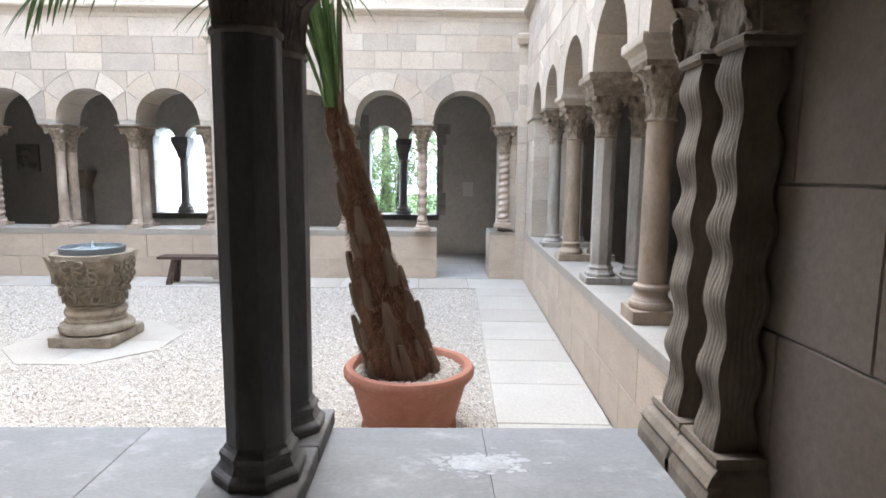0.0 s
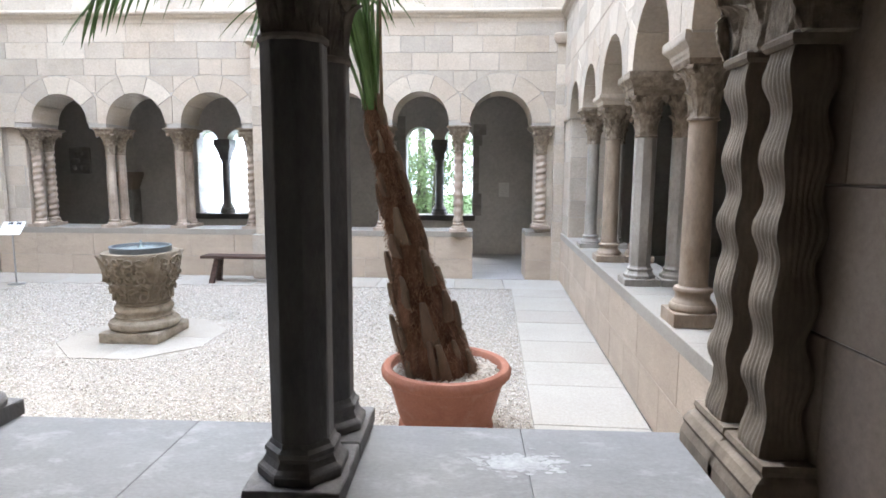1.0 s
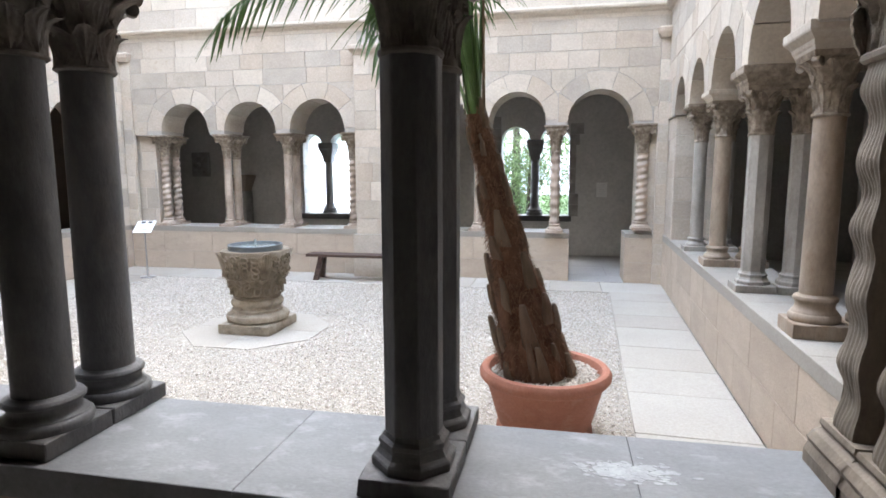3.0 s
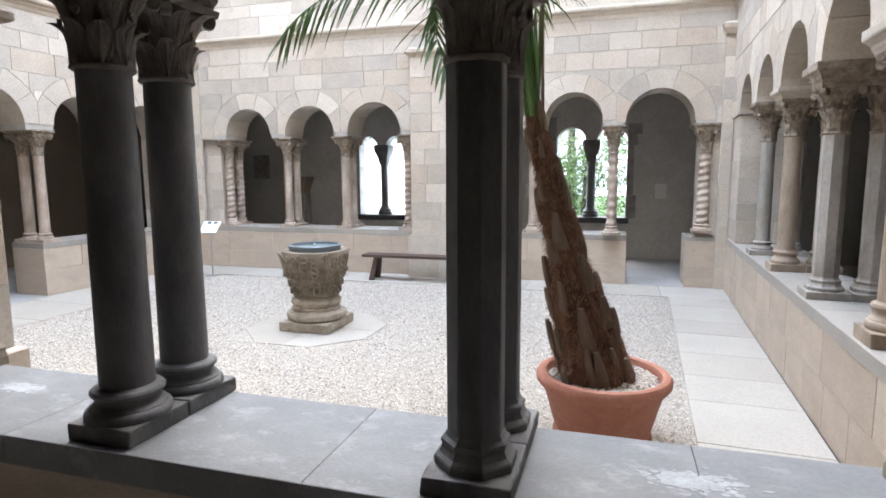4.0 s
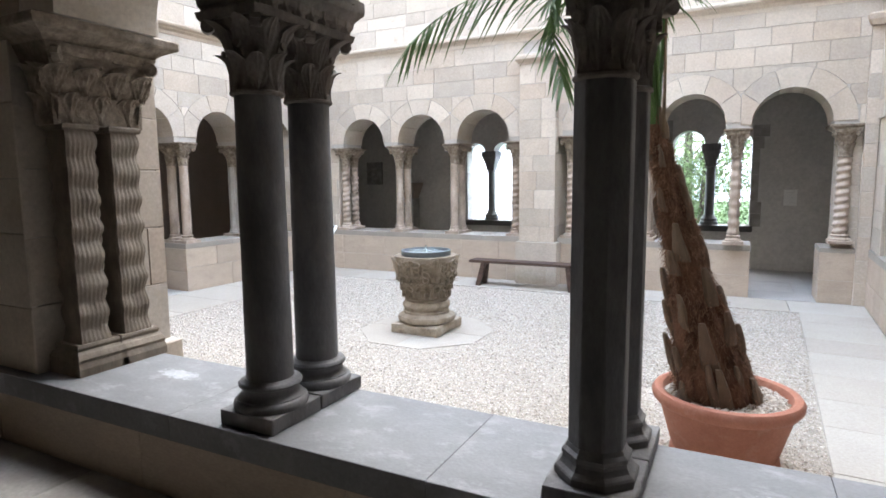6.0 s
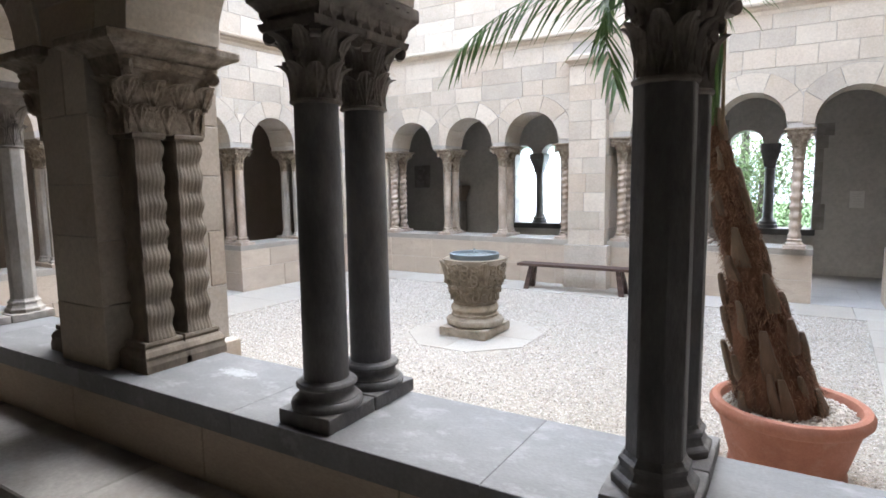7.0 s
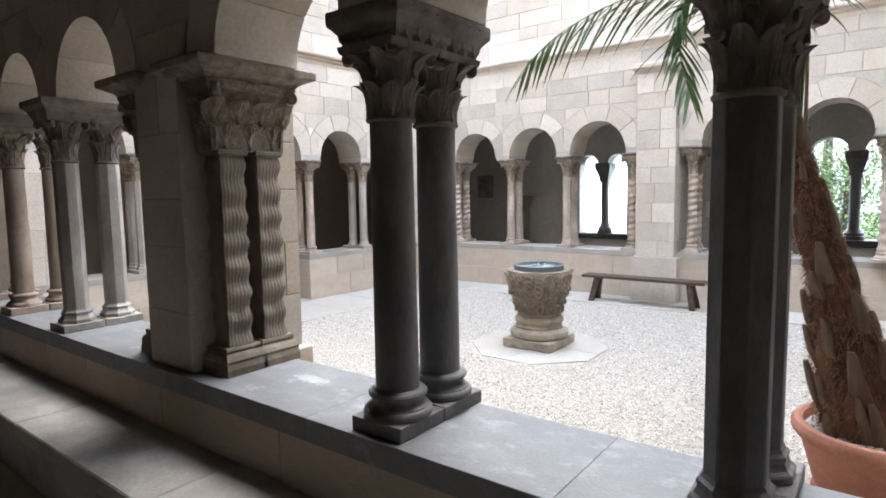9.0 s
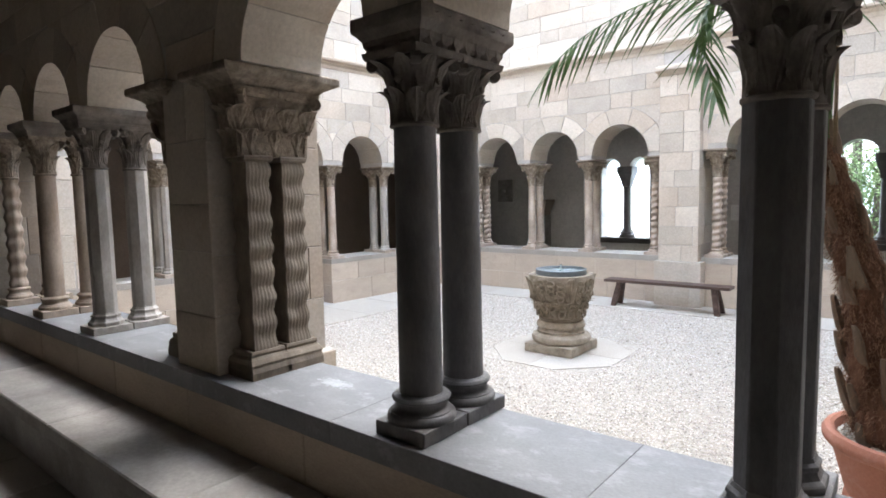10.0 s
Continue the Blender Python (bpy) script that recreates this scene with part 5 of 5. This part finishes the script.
def frond(points, count, ln, droop, spread, seed, start=0.12, thick=0.010, fall=0.25, along=0.45):
    """A feather leaf: a curved midrib with two rows of long hanging leaflets."""
    r = random.Random(seed)
    pts = [Vector(p) for p in points]

    def curve(t):
        s = t * (len(pts) - 1)
        i = min(int(s), len(pts) - 2)
        f = s - i
        p0, p1, p2, p3 = pts[max(i - 1, 0)], pts[i], pts[i + 1], pts[min(i + 2, len(pts) - 1)]
        return 0.5 * ((2 * p1) + (p2 - p0) * f + (2 * p0 - 5 * p1 + 4 * p2 - p3) * f * f + (3 * p1 - p0 - 3 * p2 + p3) * f ** 3)

    bm = bmesh.new()
    loops = []
    for k in range(25):
        t = k / 24
        c = curve(t)
        d = (curve(min(1, t + 0.02)) - curve(max(0, t - 0.02))).normalized()
        sd = d.cross(Vector((0, 0, 1)))
        sd = sd.normalized() if sd.length > 1e-3 else Vector((0, 1, 0))
        up = sd.cross(d)
        q = thick * (1 - 0.75 * t)
        loops.append([c + sd * (q * math.cos(a)) + up * (q * 0.7 * math.sin(a)) for a in [math.pi * j / 3 for j in range(6)]])
    rings(bm, loops)
    fr = part("frond", bm, LEAF, palm, "arching green feather leaf", smooth=True)
    bm = bmesh.new()
    for k in range(count):
        t = start + (1 - start) * (k + r.uniform(-0.3, 0.3)) / count
        t = min(max(t, 0), 1)
        c = curve(t)
        d = (curve(min(1, t + 0.02)) - curve(max(0, t - 0.02))).normalized()
        sd = d.cross(Vector((0, 0, 1)))
        sd = sd.normalized() if sd.length > 1e-3 else Vector((0, 1, 0))
        for s in (-1, 1):
            l = ln * (1 - 0.45 * t ** 2) * r.uniform(0.85, 1.12)
            way = (d * along + sd * s * spread * r.uniform(0.6, 1.1) + Vector((0, 0, -fall + 0.2 * r.uniform(-1, 1.2)))).normalized()
            prev = None
            wd = 0.0075 * r.uniform(0.8, 1.15)
            p = Vector(c)
            g = way.copy()
            for j in range(7):
                f = j / 6
                w = wd * (0.45 + 1.1 * math.sin(math.pi * min(1, f * 0.72 + 0.14))) * (1 - f ** 3) + 0.0006
                across = g.cross(Vector((0, 0, 1)))
                across = across.normalized() if across.length > 1e-3 else sd
                nrm = across.cross(g).normalized()
                row = [bm.verts.new(p - across * w + nrm * w * 0.35), bm.verts.new(p - nrm * 0.0008), bm.verts.new(p + across * w + nrm * w * 0.35), bm.verts.new(p + nrm * 0.0008)]
                if prev:
                    for q in range(4):
                        bm.faces.new((prev[q], prev[(q + 1) % 4], row[(q + 1) % 4], row[q]))
                prev = row
                g = (g + Vector((0, 0, -droop * (0.4 + f)))).normalized()
                p = p + g * (l / 6)
    part("foliage", bm, LEAF, fr)


frond([(-0.68, 3.95, 2.12), (-0.82, 3.93, 2.70), (-1.15, 3.87, 2.98), (-1.57, 3.81, 3.00), (-1.97, 3.76, 2.87), (-2.24, 3.72, 2.68)], 26, 0.54, 0.07, 0.60, 1, 0.28, fall=0.52, along=0.75)
frond([(-0.68, 3.97, 2.12), (-0.86, 3.96, 2.72), (-1.08, 3.95, 3.03), (-1.26, 3.95, 2.98), (-1.30, 3.93, 2.70), (-1.22, 3.92, 2.36)], 32, 0.48, 0.09, 0.80, 2, 0.36, fall=0.15)
frond([(-0.66, 3.99, 2.12), (-0.74, 4.05, 2.7), (-0.75, 4.4, 3.15), (-0.8, 4.8, 3.2), (-0.85, 5.15, 3.05)], 28, 0.45, 0.22, 0.55, 3, 0.3)
frond([(-0.64, 3.96, 2.12), (-0.66, 3.9, 2.75), (-0.5, 3.8, 3.3), (-0.1, 3.7, 3.55), (0.35, 3.6, 3.5)], 28, 0.45, 0.22, 0.55, 4, 0.3)
frond([(-0.67, 3.92, 2.12), (-0.80, 3.75, 2.75), (-1.0, 3.4, 3.25), (-1.3, 3.1, 3.4), (-1.7, 2.9, 3.35)], 28, 0.45, 0.22, 0.55, 5, 0.3)
# young upright blades in the heart of the crown
bm = bmesh.new()
for k in range(30):
    a, b = rp.uniform(0, 6.28), rp.uniform(0.0, 0.06)
    x0, y0 = -0.68 + b * math.cos(a), 3.95 + b * math.sin(a)
    tx, ty, tz = x0 - 0.13 + rp.uniform(-0.12, 0.16), y0 + rp.uniform(-0.12, 0.12), rp.uniform(2.65, 3.15)
    prev = None
    for j in range(6):
        f = j / 5
        w = 0.013 * (0.5 + math.sin(math.pi * (0.1 + 0.8 * f))) * (1 - 0.8 * f ** 3)
        p = Vector((x0 + (tx - x0) * f ** 1.3, y0 + (ty - y0) * f ** 1.3, 2.10 + (tz - 2.10) * f))
        c, s = math.cos(a), math.sin(a)
        row = [bm.verts.new(p + Vector((-s * w, c * w, 0))), bm.verts.new(p + Vector((c * 0.003, s * 0.003, 0))), bm.verts.new(p + Vector((s * w, -c * w, 0))), bm.verts.new(p - Vector((c * 0.003, s * 0.003, 0)))]
        if prev:
            for q in range(4):
                bm.faces.new((prev[q], prev[(q + 1) % 4], row[(q + 1) % 4], row[q]))
        prev = row
part("young_foliage", bm, LEAF, palm, "upright green blades")
part("cut_stalk", rings(bmesh.new(), [[(x + q * math.cos(a), 3.93 + q * math.sin(a), z) for a in [math.pi * j / 4 for j in range(8)]] for x, q, z in ((-0.615, 0.012, 2.05), (-0.618, 0.009, 2.4), (-0.622, 0.008, 2.78))]), STALK, palm, "thin dry brown stalk", smooth=True)

# ---- trees and brightness outside the far windows ----
def tree(x, y, h, seed):
    r = random.Random(seed)
    t = thing("tree", "leafy green tree outside the window", "tree", pose(x, y, -0.06), group="trees outside")
    bm = lathe([(0.22, 0.0), (0.16, 0.25 * h), (0.11, 0.55 * h), (0.05, 0.9 * h)], 12)
    part("trunk", bm, TREE_BARK, t, smooth=True)
    for k in range(9):
        bm = bmesh.new()
        a, z = r.uniform(0, 6.28), h * r.uniform(0.2, 0.75)
        p0, p1 = Vector((0, 0, z)), Vector((math.cos(a) * h * 0.28, math.sin(a) * h * 0.28, z + h * 0.15))
        rings(bm, [[p0 + Vector((0.05 * math.cos(b), 0.05 * math.sin(b), 0)) for b in (0, 2.1, 4.2)], [p1 + Vector((0.012 * math.cos(b), 0.012 * math.sin(b), 0)) for b in (0, 2.1, 4.2)]])
        part("limb", bm, TREE_BARK, t)
    g = np.random.default_rng(seed)
    clumps = g.normal(0, 1, (60, 3)) * np.array([h * 0.2, h * 0.2, h * 0.26]) + np.array([0, 0, h * 0.5])
    n = 10000
    c = clumps[g.integers(0, len(clumps), n)] + g.normal(0, 0.055 * h, (n, 3))
    u, v = g.normal(0, 1, (n, 3)), g.normal(0, 1, (n, 3))
    u /= np.linalg.norm(u, axis=1)[:, None]
    v -= u * (u * v).sum(1)[:, None]
    v /= np.linalg.norm(v, axis=1)[:, None]
    s = g.uniform(0.02, 0.048, (n, 1))
    pts = np.stack([c - u * s, c + v * s * 0.5, c + u * s, c - v * s * 0.5], 1).reshape(-1, 3)
    me = bpy.data.meshes.new("crown")
    me.from_pydata(pts.tolist(), [], (np.arange(n)[:, None] * 4 + np.arange(4)[None]).tolist())
    me.materials.append(TREE)
    tagged(part("crown", me, TREE, t), kind="stuff")


for i, (x, y, h) in enumerate(((-1.6, 18.5, 5.5), (0.3, 20.0, 6.5), (-3.0, 21.5, 5.5), (1.9, 18.6, 5.0), (-1.0, 16.5, 3.2), (0.6, 17.0, 3.4), (-2.3, 17.5, 3.4))):
    tree(x, y, h, 60 + i)
